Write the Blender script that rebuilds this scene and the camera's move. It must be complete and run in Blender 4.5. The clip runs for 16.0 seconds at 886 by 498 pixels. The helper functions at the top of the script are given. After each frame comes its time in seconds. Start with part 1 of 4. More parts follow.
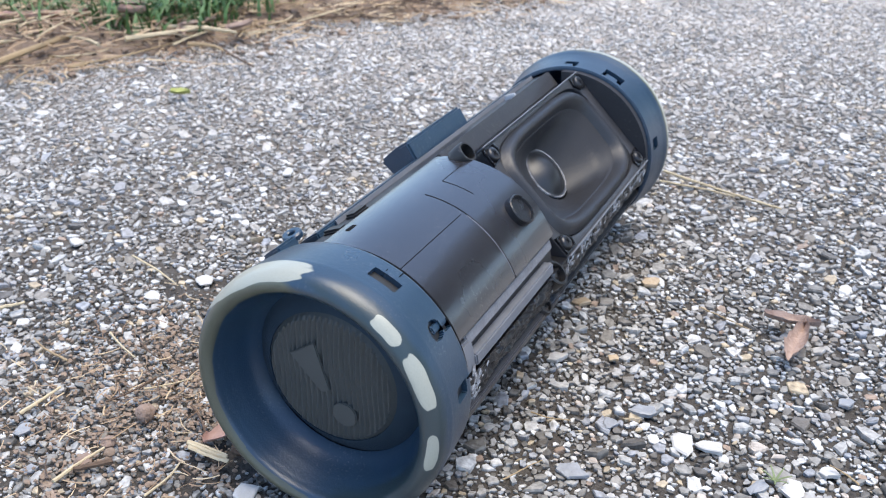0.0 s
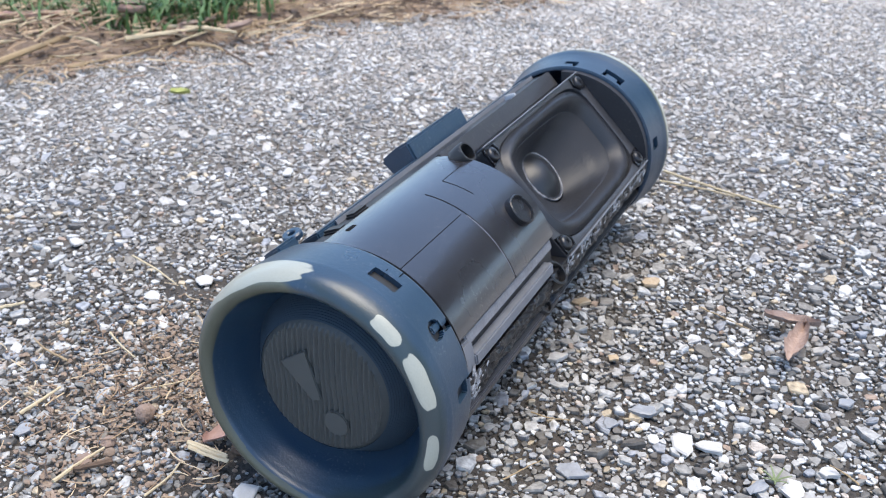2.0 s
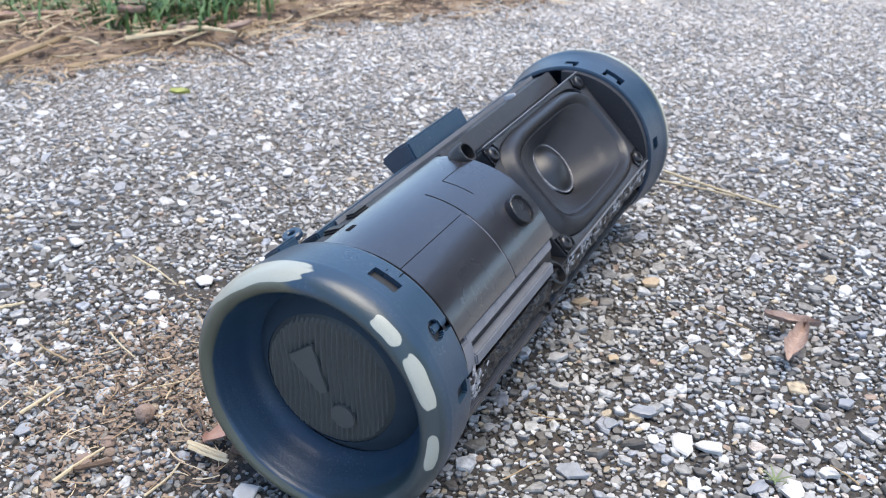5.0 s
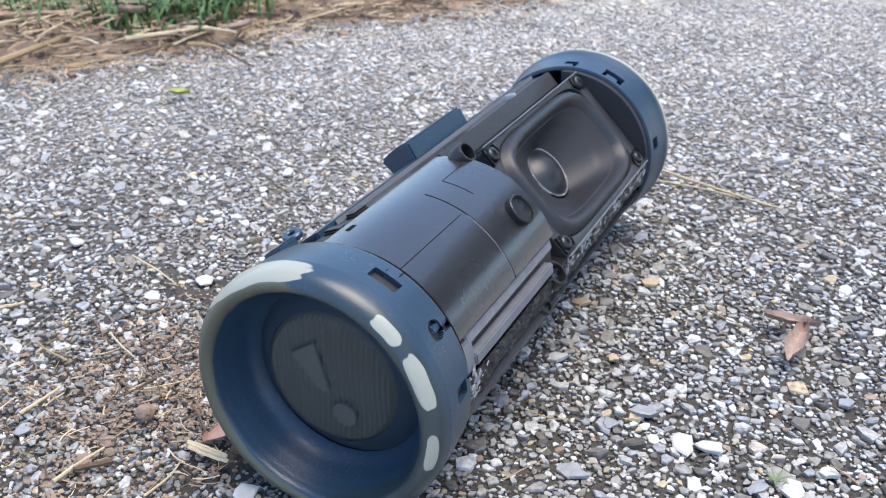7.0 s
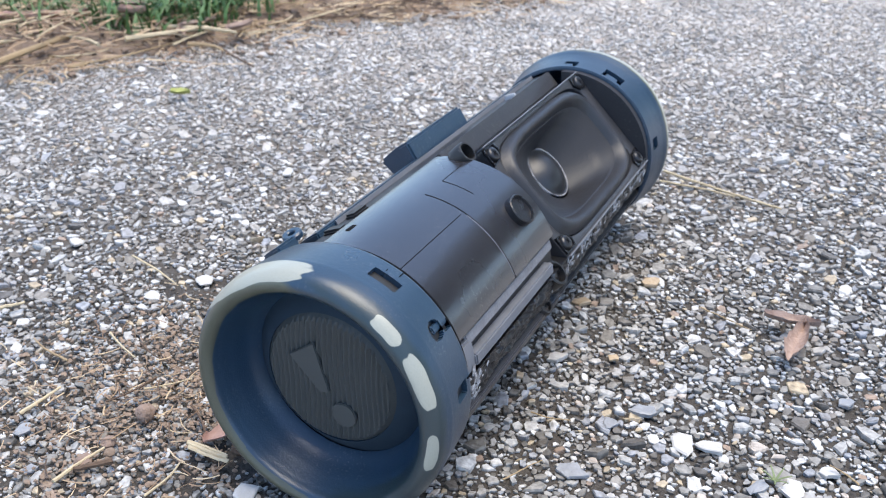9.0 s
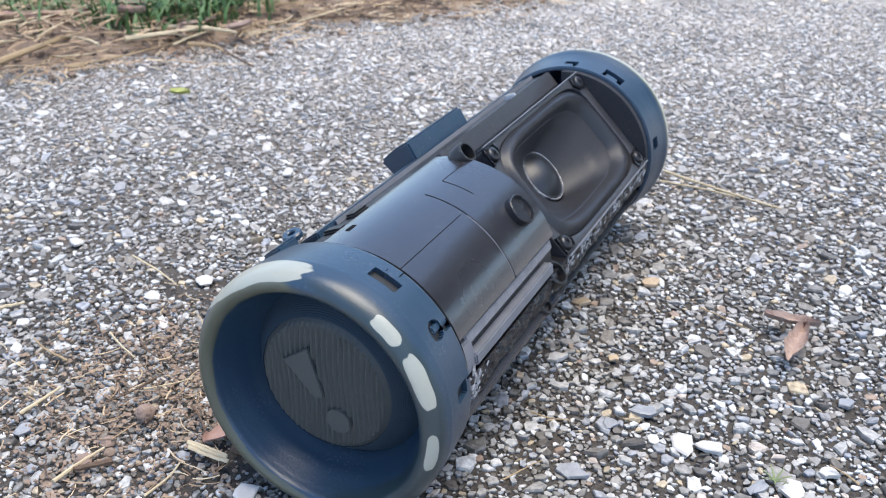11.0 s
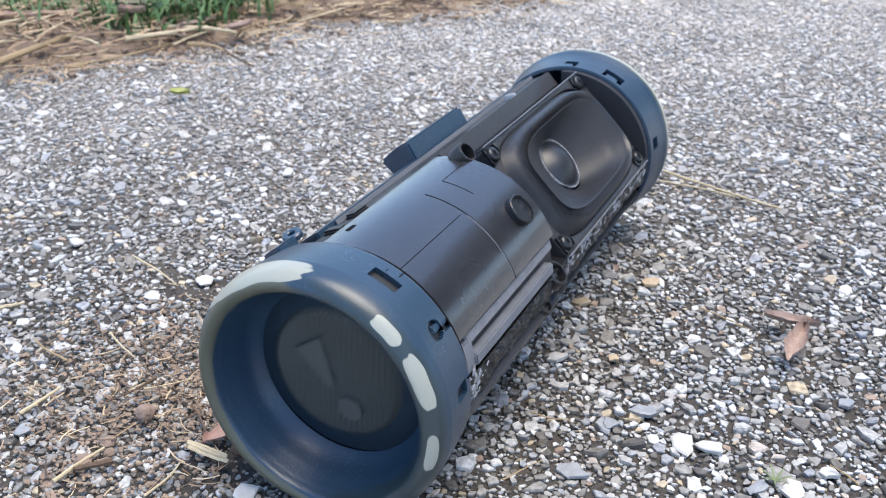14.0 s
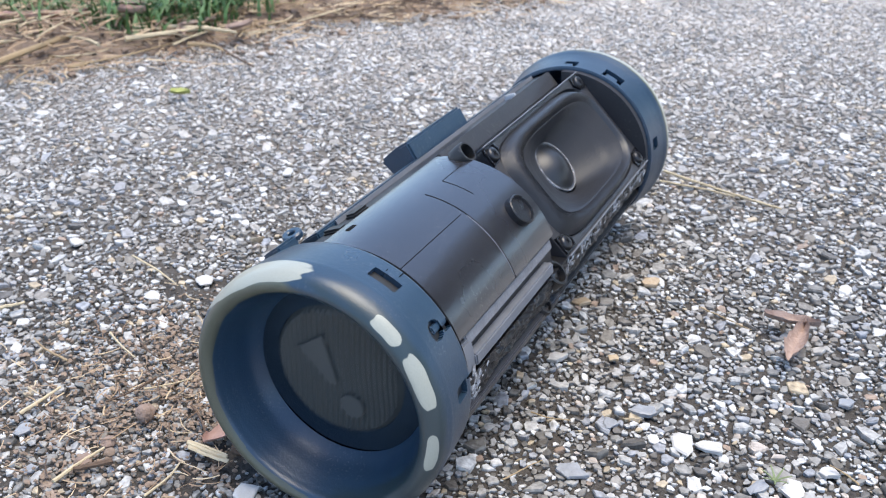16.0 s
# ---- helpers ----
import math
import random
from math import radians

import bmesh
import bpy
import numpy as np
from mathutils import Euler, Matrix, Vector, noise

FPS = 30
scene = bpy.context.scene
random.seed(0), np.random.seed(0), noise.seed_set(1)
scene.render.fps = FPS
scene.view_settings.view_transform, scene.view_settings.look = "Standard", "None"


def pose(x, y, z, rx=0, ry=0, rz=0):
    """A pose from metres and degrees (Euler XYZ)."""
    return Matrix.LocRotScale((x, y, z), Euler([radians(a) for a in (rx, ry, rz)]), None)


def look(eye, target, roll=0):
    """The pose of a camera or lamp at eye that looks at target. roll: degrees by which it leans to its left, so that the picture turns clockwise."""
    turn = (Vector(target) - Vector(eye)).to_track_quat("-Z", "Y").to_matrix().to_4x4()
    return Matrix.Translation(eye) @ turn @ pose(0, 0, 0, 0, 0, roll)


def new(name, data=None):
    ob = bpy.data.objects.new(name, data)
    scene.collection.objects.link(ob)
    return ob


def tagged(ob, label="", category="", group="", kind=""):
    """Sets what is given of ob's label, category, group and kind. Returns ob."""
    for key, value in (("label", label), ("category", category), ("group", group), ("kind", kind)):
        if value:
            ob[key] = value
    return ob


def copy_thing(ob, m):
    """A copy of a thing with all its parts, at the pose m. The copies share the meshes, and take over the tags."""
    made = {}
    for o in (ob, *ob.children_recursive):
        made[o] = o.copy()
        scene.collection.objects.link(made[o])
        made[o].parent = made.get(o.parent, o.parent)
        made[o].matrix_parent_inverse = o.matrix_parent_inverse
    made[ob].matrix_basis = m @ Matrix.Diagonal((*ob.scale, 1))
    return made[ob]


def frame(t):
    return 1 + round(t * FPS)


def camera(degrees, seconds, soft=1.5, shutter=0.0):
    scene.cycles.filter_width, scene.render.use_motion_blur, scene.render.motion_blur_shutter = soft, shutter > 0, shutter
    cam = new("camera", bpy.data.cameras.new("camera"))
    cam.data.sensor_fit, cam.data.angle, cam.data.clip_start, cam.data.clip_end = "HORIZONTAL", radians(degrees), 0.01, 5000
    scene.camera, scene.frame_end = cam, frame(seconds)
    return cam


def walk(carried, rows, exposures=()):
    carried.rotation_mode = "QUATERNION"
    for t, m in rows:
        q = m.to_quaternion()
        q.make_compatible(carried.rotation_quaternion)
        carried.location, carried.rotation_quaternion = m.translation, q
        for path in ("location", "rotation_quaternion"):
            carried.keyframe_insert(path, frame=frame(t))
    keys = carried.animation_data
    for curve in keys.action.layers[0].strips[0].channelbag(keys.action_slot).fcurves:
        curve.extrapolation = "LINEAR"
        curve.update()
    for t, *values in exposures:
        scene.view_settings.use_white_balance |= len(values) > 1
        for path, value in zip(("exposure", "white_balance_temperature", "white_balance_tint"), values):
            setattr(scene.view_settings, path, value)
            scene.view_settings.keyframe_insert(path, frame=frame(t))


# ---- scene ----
# The camera stands still above the path, by the near end of the loudspeaker.
cam = camera(48.83, 16.0, soft=1.1, shutter=0.5)
EYE, AIM = (0.1380, -0.1916, 0.2151), (-0.0183, 0.1271, 0.0307)
walk(cam, [(0.0, look(EYE, AIM)), (16.0, look(EYE, AIM))])
# focused on the loudspeaker; the far path and the verge are soft
cam.data.dof.use_dof = True
cam.data.dof.focus_distance, cam.data.dof.aperture_fstop = 0.30, 34.0

# ---- light: open shade under a bright sky ----
world = bpy.data.worlds.new("sky")
scene.world = world
world.use_nodes = True
wn, wl = world.node_tree.nodes, world.node_tree.links
sky = wn.new("ShaderNodeTexSky")
sky.sky_type, sky.sun_disc = "NISHITA", False
sky.sun_elevation, sky.sun_rotation = radians(80), radians(62)
sky.dust_density = 0.5
wl.new(sky.outputs[0], wn["Background"].inputs[0])
wn["Background"].inputs[1].default_value = 0.15
sun = new("sun", bpy.data.lights.new("sun", "SUN"))
sun.data.energy, sun.data.angle, sun.data.color = 1.85, radians(45), (1.0, 0.89, 0.73)
sun.matrix_world = look((0, 0, 0), (-0.15, -0.08, -0.98))
sun.location = (0.3, 0.1, 2)
scene.view_settings.exposure = 1.53


# ---- materials ----
def mat(name, base, rough=0.6, metal=0.0, vary=None, scale=60.0, bump=0.0, bump_scale=400.0, spec=0.5, coat=0.0, rvar=0.0, amount=0.5, dust=0.0):
    """A surface with mottling at two scales, fine relief and uneven gloss."""
    m = bpy.data.materials.new(name)
    m.use_nodes = True
    n, l = m.node_tree.nodes, m.node_tree.links
    b = n["Principled BSDF"]
    b.inputs["Roughness"].default_value, b.inputs["Metallic"].default_value = rough, metal
    b.inputs["Specular IOR Level"].default_value = spec
    b.inputs["Coat Weight"].default_value, b.inputs["Coat Roughness"].default_value = coat, 0.12
    geo = n.new("ShaderNodeTexCoord")
    n1 = n.new("ShaderNodeTexNoise")
    n1.inputs["Scale"].default_value, n1.inputs["Detail"].default_value, n1.inputs["Roughness"].default_value = scale, 8, 0.65
    l.new(geo.outputs["Object"], n1.inputs["Vector"])
    ramp = n.new("ShaderNodeMapRange")
    ramp.inputs[1].default_value, ramp.inputs[2].default_value, ramp.inputs[4].default_value = 0.35, 0.7, amount
    ramp.inputs[3].default_value = 0.0
    l.new(n1.outputs[0], ramp.inputs[0])
    mix = n.new("ShaderNodeMix")
    mix.data_type = "RGBA"
    mix.inputs["A"].default_value = (*base, 1)
    mix.inputs["B"].default_value = (*(vary or [c * 0.6 for c in base]), 1)
    l.new(ramp.outputs[0], mix.inputs["Factor"])
    l.new(mix.outputs["Result"], b.inputs["Base Color"])
    if dust:
        # pale specks and smears that cling to the surface
        na, nb = n.new("ShaderNodeTexNoise"), n.new("ShaderNodeTexNoise")
        na.inputs["Scale"].default_value, na.inputs["Detail"].default_value, na.inputs["Roughness"].default_value = 900, 3, 0.7
        nb.inputs["Scale"].default_value, nb.inputs["Detail"].default_value = 55, 6
        l.new(geo.outputs["Object"], na.inputs["Vector"])
        l.new(geo.outputs["Object"], nb.inputs["Vector"])
        ra, rb = n.new("ShaderNodeMapRange"), n.new("ShaderNodeMapRange")
        ra.inputs[1].default_value, ra.inputs[2].default_value = 0.56, 0.72
        rb.inputs[1].default_value, rb.inputs[2].default_value, rb.inputs[4].default_value = 0.42, 0.72, dust
        l.new(na.outputs[0], ra.inputs[0])
        l.new(nb.outputs[0], rb.inputs[0])
        mm = n.new("ShaderNodeMath")
        mm.operation = "MULTIPLY"
        l.new(ra.outputs[0], mm.inputs[0])
        l.new(rb.outputs[0], mm.inputs[1])
        mx = n.new("ShaderNodeMix")
        mx.data_type = "RGBA"
        mx.inputs["B"].default_value = (0.34, 0.33, 0.31, 1)
        l.new(mm.outputs[0], mx.inputs["Factor"])
        l.new(mix.outputs["Result"], mx.inputs["A"])
        l.new(mx.outputs["Result"], b.inputs["Base Color"])
    if rvar:
        rr = n.new("ShaderNodeMapRange")
        rr.inputs[1].default_value, rr.inputs[2].default_value = 0.3, 0.7
        rr.inputs[3].default_value, rr.inputs[4].default_value = rough - rvar, rough + rvar
        n3 = n.new("ShaderNodeTexNoise")
        n3.inputs["Scale"].default_value, n3.inputs["Detail"].default_value = scale * 0.4, 6
        l.new(geo.outputs["Object"], n3.inputs["Vector"])
        l.new(n3.outputs[0], rr.inputs[0])
        l.new(rr.outputs[0], b.inputs["Roughness"])
    if bump:
        n2 = n.new("ShaderNodeTexNoise")
        n2.inputs["Scale"].default_value, n2.inputs["Detail"].default_value = bump_scale, 6
        l.new(geo.outputs["Object"], n2.inputs["Vector"])
        bp = n.new("ShaderNodeBump")
        bp.inputs["Strength"].default_value, bp.inputs["Distance"].default_value = bump, 0.001
        l.new(n2.outputs[0], bp.inputs["Height"])
        l.new(bp.outputs[0], b.inputs["Normal"])
    return m


STONE_RAMP = ((0.0, (0.10, 0.092, 0.082)), (0.13, (0.175, 0.165, 0.148)), (0.27, (0.24, 0.232, 0.215)), (0.42, (0.31, 0.303, 0.288)), (0.54, (0.27, 0.28, 0.30)),
              (0.62, (0.39, 0.385, 0.37)), (0.77, (0.49, 0.485, 0.47)), (0.89, (0.55, 0.545, 0.525)), (0.93, (0.41, 0.335, 0.23)), (0.962, (0.29, 0.21, 0.155)), (0.98, (0.44, 0.385, 0.335)))


def sunlit_dust(n, l, colour):
    """Pale warm tint growing with distance: blown dust, plus the far path's sunlight painted into the colour."""
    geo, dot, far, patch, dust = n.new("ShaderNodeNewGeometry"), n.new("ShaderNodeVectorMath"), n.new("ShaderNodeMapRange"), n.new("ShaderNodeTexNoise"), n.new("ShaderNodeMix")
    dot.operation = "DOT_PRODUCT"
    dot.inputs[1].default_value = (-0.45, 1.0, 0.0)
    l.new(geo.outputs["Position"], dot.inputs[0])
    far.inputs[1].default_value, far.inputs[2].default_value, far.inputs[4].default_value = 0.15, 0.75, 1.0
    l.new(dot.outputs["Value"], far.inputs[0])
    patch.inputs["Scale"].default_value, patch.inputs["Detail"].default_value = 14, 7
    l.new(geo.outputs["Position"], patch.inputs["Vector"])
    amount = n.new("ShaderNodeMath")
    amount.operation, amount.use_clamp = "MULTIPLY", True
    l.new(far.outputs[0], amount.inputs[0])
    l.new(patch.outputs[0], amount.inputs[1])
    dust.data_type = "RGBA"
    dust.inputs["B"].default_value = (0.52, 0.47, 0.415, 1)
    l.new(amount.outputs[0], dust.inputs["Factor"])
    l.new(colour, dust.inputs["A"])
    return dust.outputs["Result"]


def stone_mat(name, by_object):
    """Washed pebbles: each stone its own grey, white, blue or tan, with veins and dust."""
    m = bpy.data.materials.new(name)
    m.use_nodes = True
    n, l = m.node_tree.nodes, m.node_tree.links
    b = n["Principled BSDF"]
    b.inputs["Roughness"].default_value = 0.55
    b.inputs["Specular IOR Level"].default_value = 0.45
    if by_object:
        rnd = n.new("ShaderNodeObjectInfo").outputs["Random"]
    else:
        rnd = n.new("ShaderNodeNewGeometry").outputs["Random Per Island"]
    ramp = n.new("ShaderNodeValToRGB")
    ramp.color_ramp.interpolation = "CONSTANT"
    e = ramp.color_ramp.elements
    e[0].position, e[0].color = STONE_RAMP[0][0], (*STONE_RAMP[0][1], 1)
    e[1].position, e[1].color = STONE_RAMP[1][0], (*STONE_RAMP[1][1], 1)
    for pos, col in STONE_RAMP[2:]:
        e.new(pos).color = (*col, 1)
    l.new(rnd, ramp.inputs[0])
    n1 = n.new("ShaderNodeTexNoise")
    n1.inputs["Scale"].default_value, n1.inputs["Detail"].default_value = 460, 7
    geo = n.new("ShaderNodeNewGeometry")
    l.new(geo.outputs["Position"], n1.inputs["Vector"])
    mr = n.new("ShaderNodeMapRange")
    mr.inputs[1].default_value, mr.inputs[2].default_value = 0.3, 0.72
    mr.inputs[3].default_value, mr.inputs[4].default_value = 0.55, 1.28
    l.new(n1.outputs[0], mr.inputs[0])
    mul = n.new("ShaderNodeVectorMath")
    mul.operation = "SCALE"
    l.new(ramp.outputs[0], mul.inputs[0])
    l.new(mr.outputs[0], mul.inputs["Scale"])
    # grime in broad patches over the path
    n4 = n.new("ShaderNodeTexNoise")
    n4.inputs["Scale"].default_value, n4.inputs["Detail"].default_value = 26, 5
    l.new(geo.outputs["Position"], n4.inputs["Vector"])
    gr = n.new("ShaderNodeMapRange")
    gr.inputs[1].default_value, gr.inputs[2].default_value, gr.inputs[4].default_value = 0.48, 0.75, 0.55
    l.new(n4.outputs[0], gr.inputs[0])
    mix = n.new("ShaderNodeMix")
    mix.data_type = "RGBA"
    mix.inputs["B"].default_value = (0.20, 0.175, 0.15, 1)
    l.new(gr.outputs[0], mix.inputs["Factor"])
    l.new(mul.outputs[0], mix.inputs["A"])
    # the far path's sunlight and dust, put into the stones' colour
    l.new(sunlit_dust(n, l, mix.outputs["Result"]), b.inputs["Base Color"])
    n2 = n.new("ShaderNodeTexNoise")
    n2.inputs["Scale"].default_value, n2.inputs["Detail"].default_value = 900, 5
    l.new(geo.outputs["Position"], n2.inputs["Vector"])
    bp = n.new("ShaderNodeBump")
    bp.inputs["Strength"].default_value, bp.inputs["Distance"].default_value = 0.5, 0.0006
    l.new(n2.outputs[0], bp.inputs["Height"])
    l.new(bp.outputs[0], b.inputs["Normal"])
    return m


BLUE = mat("navy_rubber", (0.017, 0.039, 0.069), 0.35, vary=(0.014, 0.032, 0.052), scale=45, bump=0.08, bump_scale=1500, rvar=0.08, dust=0.35)



def camouflage():
    """Navy rubber with olive and cream blotches moulded in, after the cap's two pattern fields."""
    m = mat("camouflage_rubber", (0.017, 0.039, 0.069), 0.35, vary=(0.014, 0.032, 0.052), scale=45, bump=0.08, bump_scale=1500, rvar=0.08, dust=0.35)
    n, l = m.node_tree.nodes, m.node_tree.links
    b = n["Principled BSDF"]
    last = b.inputs["Base Color"].links[0].from_socket
    tone = n.new("ShaderNodeTexNoise")
    tone.inputs["Scale"].default_value, tone.inputs["Detail"].default_value = 130, 6
    for field, one, two in (("teal", (0.019, 0.034, 0.043), (0.016, 0.030, 0.035)), ("olive", (0.085, 0.088, 0.062), (0.050, 0.058, 0.044)), ("cream", (0.32, 0.33, 0.285), (0.24, 0.25, 0.21))):
        at, ramp, pick, mix = n.new("ShaderNodeAttribute"), n.new("ShaderNodeMapRange"), n.new("ShaderNodeMix"), n.new("ShaderNodeMix")
        at.attribute_name = field
        soft = 0.5 if field == "teal" else 0.22 if field == "olive" else 0.07
        ramp.inputs[1].default_value, ramp.inputs[2].default_value = -soft, soft
        l.new(at.outputs["Fac"], ramp.inputs[0])
        pick.data_type = mix.data_type = "RGBA"
        pick.inputs["A"].default_value, pick.inputs["B"].default_value = (*one, 1), (*two, 1)
        l.new(tone.outputs[0], pick.inputs["Factor"])
        l.new(ramp.outputs[0], mix.inputs["Factor"])
        l.new(last, mix.inputs["A"])
        l.new(pick.outputs["Result"], mix.inputs["B"])
        last = mix.outputs["Result"]
    l.new(last, b.inputs["Base Color"])
    return m


CAMO = camouflage()
SHELL = mat("charcoal_plastic", (0.014, 0.014, 0.017), 0.24, vary=(0.024, 0.023, 0.025), scale=30, bump=0.04, bump_scale=2600, rvar=0.07, spec=0.6, coat=0.55, dust=0.25)
BLACK = mat("black_plastic", (0.012, 0.012, 0.013), 0.42, scale=80, bump=0.06, bump_scale=1800, rvar=0.1, dust=0.4)
FRAME = mat("driver_frame_plastic", (0.027, 0.028, 0.032), 0.38, vary=(0.032, 0.032, 0.034), scale=90, bump=0.08, bump_scale=2500, rvar=0.08, dust=0.4)
RUBBER = mat("black_rubber", (0.012, 0.013, 0.015), 0.34, vary=(0.024, 0.024, 0.026), scale=120, bump=0.05, bump_scale=1800, rvar=0.08)
ROLL = mat("matt_black_rubber", (0.015, 0.016, 0.019), 0.42, vary=(0.022, 0.022, 0.025), scale=120, spec=0.5)
SURR = mat("dark_navy_rubber", (0.020, 0.038, 0.058), 0.68, spec=0.3, scale=120, bump=0.05, bump_scale=1800, rvar=0.08)
CONE = mat("cone_paper", (0.011, 0.012, 0.015), 0.5, spec=0.35, vary=(0.018, 0.018, 0.021), scale=50, bump=0.12, bump_scale=900, rvar=0.1)
RAD = mat("radiator_rubber", (0.037, 0.044, 0.045), 0.55, vary=(0.050, 0.056, 0.054), scale=70, bump=0.1, bump_scale=1500)
FOAM = mat("grey_foam", (0.17, 0.175, 0.19), 0.8, vary=(0.08, 0.082, 0.09), scale=300, bump=0.5, bump_scale=900)
RIDGE = mat("grey_plastic_rail", (0.135, 0.145, 0.165), 0.45, scale=60, bump=0.1, bump_scale=1200, rvar=0.1)
GLUE = mat("shiny_black_glue", (0.006, 0.006, 0.007), 0.36, scale=90, vary=(0.018, 0.018, 0.019), bump=0.25, bump_scale=200, coat=0.15, rvar=0.1, spec=0.35)
# dried clear glue; its white also paints the glints on the black bed
GLUE_WHITE = mat("dried_glue_and_glints", (0.40, 0.41, 0.43), 0.2, vary=(0.03, 0.03, 0.035), amount=0.9, scale=420, bump=0.8, bump_scale=700, spec=0.8)
METAL = mat("worn_bright_edge", (0.42, 0.43, 0.45), 0.35, scale=200, bump=0.2, bump_scale=900)
STEEL = mat("black_screw_steel", (0.02, 0.02, 0.022), 0.28, metal=0.2, scale=300, bump=0.1)
# dark glue whose broken highlights are painted in as pale mottling
GLUE_GLINTS = mat("glue_painted_glints", (0.02, 0.02, 0.022), 0.25, vary=(0.48, 0.48, 0.5), scale=95, amount=0.9, bump=0.6, bump_scale=900, spec=0.7)
SLOT = mat("slot_plastic", (0.018, 0.020, 0.023), 0.55, scale=120, bump=0.2)
PAD = mat("glossy_black_pad", (0.012, 0.012, 0.014), 0.25, scale=120, bump=0.25, bump_scale=900, rvar=0.1)
# near-black that paints the shade inside seams, slits, gaps and recesses
DARK = mat("recess_shade", (0.005, 0.005, 0.006), 0.8, scale=100, spec=0.08)
MORTAR = mat("grey_mortar", (0.075, 0.066, 0.057), 0.95, vary=(0.016, 0.013, 0.010), scale=800, bump=1.0, bump_scale=1100, amount=0.9)
SOIL = mat("brown_soil", (0.29, 0.215, 0.16), 0.97, vary=(0.11, 0.08, 0.058), scale=90, bump=1.0, bump_scale=350, amount=0.9)
STRAW = mat("pale_straw", (0.48, 0.40, 0.26), 0.6, vary=(0.31, 0.23, 0.13), scale=160, bump=0.4, bump_scale=700)
DRY = mat("dry_grass", (0.33, 0.24, 0.13), 0.7, vary=(0.17, 0.11, 0.06), scale=110, bump=0.3, bump_scale=600)
TWIG = mat("brown_twig", (0.11, 0.07, 0.045), 0.85, vary=(0.05, 0.032, 0.022), scale=200, bump=0.8, bump_scale=600)
LEAF = mat("dry_brown_leaf", (0.33, 0.24, 0.195), 0.65, vary=(0.17, 0.10, 0.07), scale=220, bump=0.7, bump_scale=420)
LEAF_PINK = mat("faded_pink_leaf", (0.40, 0.25, 0.20), 0.65, vary=(0.24, 0.12, 0.09), scale=130, bump=0.5, bump_scale=420)
LEAF_YELLOW = mat("yellow_green_leaf", (0.34, 0.36, 0.10), 0.6, vary=(0.22, 0.22, 0.06), scale=130, bump=0.4, bump_scale=420)
GRASS = mat("green_grass", (0.075, 0.155, 0.045), 0.55, vary=(0.045, 0.09, 0.03), scale=40, bump=0.2, bump_scale=300)
SPROUT = mat("pale_green_sprout", (0.16, 0.20, 0.09), 0.6, vary=(0.10, 0.12, 0.05), scale=200)
DEBRIS = bpy.data.materials.new("plant_fibres")
DEBRIS.use_nodes = True
_n, _l = DEBRIS.node_tree.nodes, DEBRIS.node_tree.links
_g, _r = _n.new("ShaderNodeNewGeometry"), _n.new("ShaderNodeValToRGB")
_r.color_ramp.elements[0].color, _r.color_ramp.elements[1].color = (0.07, 0.045, 0.03, 1), (0.58, 0.46, 0.30, 1)
_r.color_ramp.elements.new(0.35).color = (0.21, 0.135, 0.085, 1)
_r.color_ramp.elements.new(0.7).color = (0.38, 0.27, 0.165, 1)
_l.new(_g.outputs["Random Per Island"], _r.inputs[0])
_l.new(_r.outputs[0], _n["Principled BSDF"].inputs["Base Color"])
_n["Principled BSDF"].inputs["Roughness"].default_value = 0.75
NUT = mat("brown_seed_ball", (0.25, 0.18, 0.14), 0.8, vary=(0.07, 0.04, 0.028), scale=180, bump=1.0, bump_scale=450)
AGGREGATE = mat("aggregate_far_off", (0.3, 0.29, 0.27), 0.85, scale=60)
_n, _l = AGGREGATE.node_tree.nodes, AGGREGATE.node_tree.links
_v, _r = _n.new("ShaderNodeTexVoronoi"), _n.new("ShaderNodeValToRGB")
_v.inputs["Scale"].default_value = 230
_r.color_ramp.elements[0].color, _r.color_ramp.elements[1].color = (0.10, 0.095, 0.085, 1), (0.60, 0.59, 0.57, 1)
_r.color_ramp.elements.new(0.5).color = (0.36, 0.355, 0.34, 1)
_l.new(_n["Texture Coordinate"].outputs["Object"], _v.inputs["Vector"])
_l.new(_v.outputs["Color"], _r.inputs[0])
_l.new(_r.outputs[0], _n["Principled BSDF"].inputs["Base Color"])
# pale surface of the added walls, kept light to brighten the shell's reflections
PALE_WALL = mat("pale_unseen_wall", (0.72, 0.68, 0.63), 0.9, vary=(0.58, 0.54, 0.49), scale=1.5, bump=0.5, bump_scale=60)
FOLIAGE = mat("dark_foliage", (0.05, 0.065, 0.035), 0.6, vary=(0.03, 0.04, 0.022), scale=4)
# mortar and far aggregate take the same painted sunlight and dust
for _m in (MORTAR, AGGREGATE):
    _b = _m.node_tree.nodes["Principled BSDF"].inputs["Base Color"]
    _m.node_tree.links.new(sunlit_dust(_m.node_tree.nodes, _m.node_tree.links, _b.links[0].from_socket), _b)
STONES = stone_mat("washed_pebbles", False)
STONE_ONE = stone_mat("washed_pebble", True)

# ---- mesh helpers ----
RAX = 0.04275                      # height of the loudspeaker's axis over the path
TURN = Matrix.Translation((0, 0, RAX)) @ Matrix.Rotation(radians(44.97), 4, "Y")   # from the loudspeaker's frame: y along it, z out of the driver
UPZ = TURN.to_3x3() @ Vector((0, 0, 1))


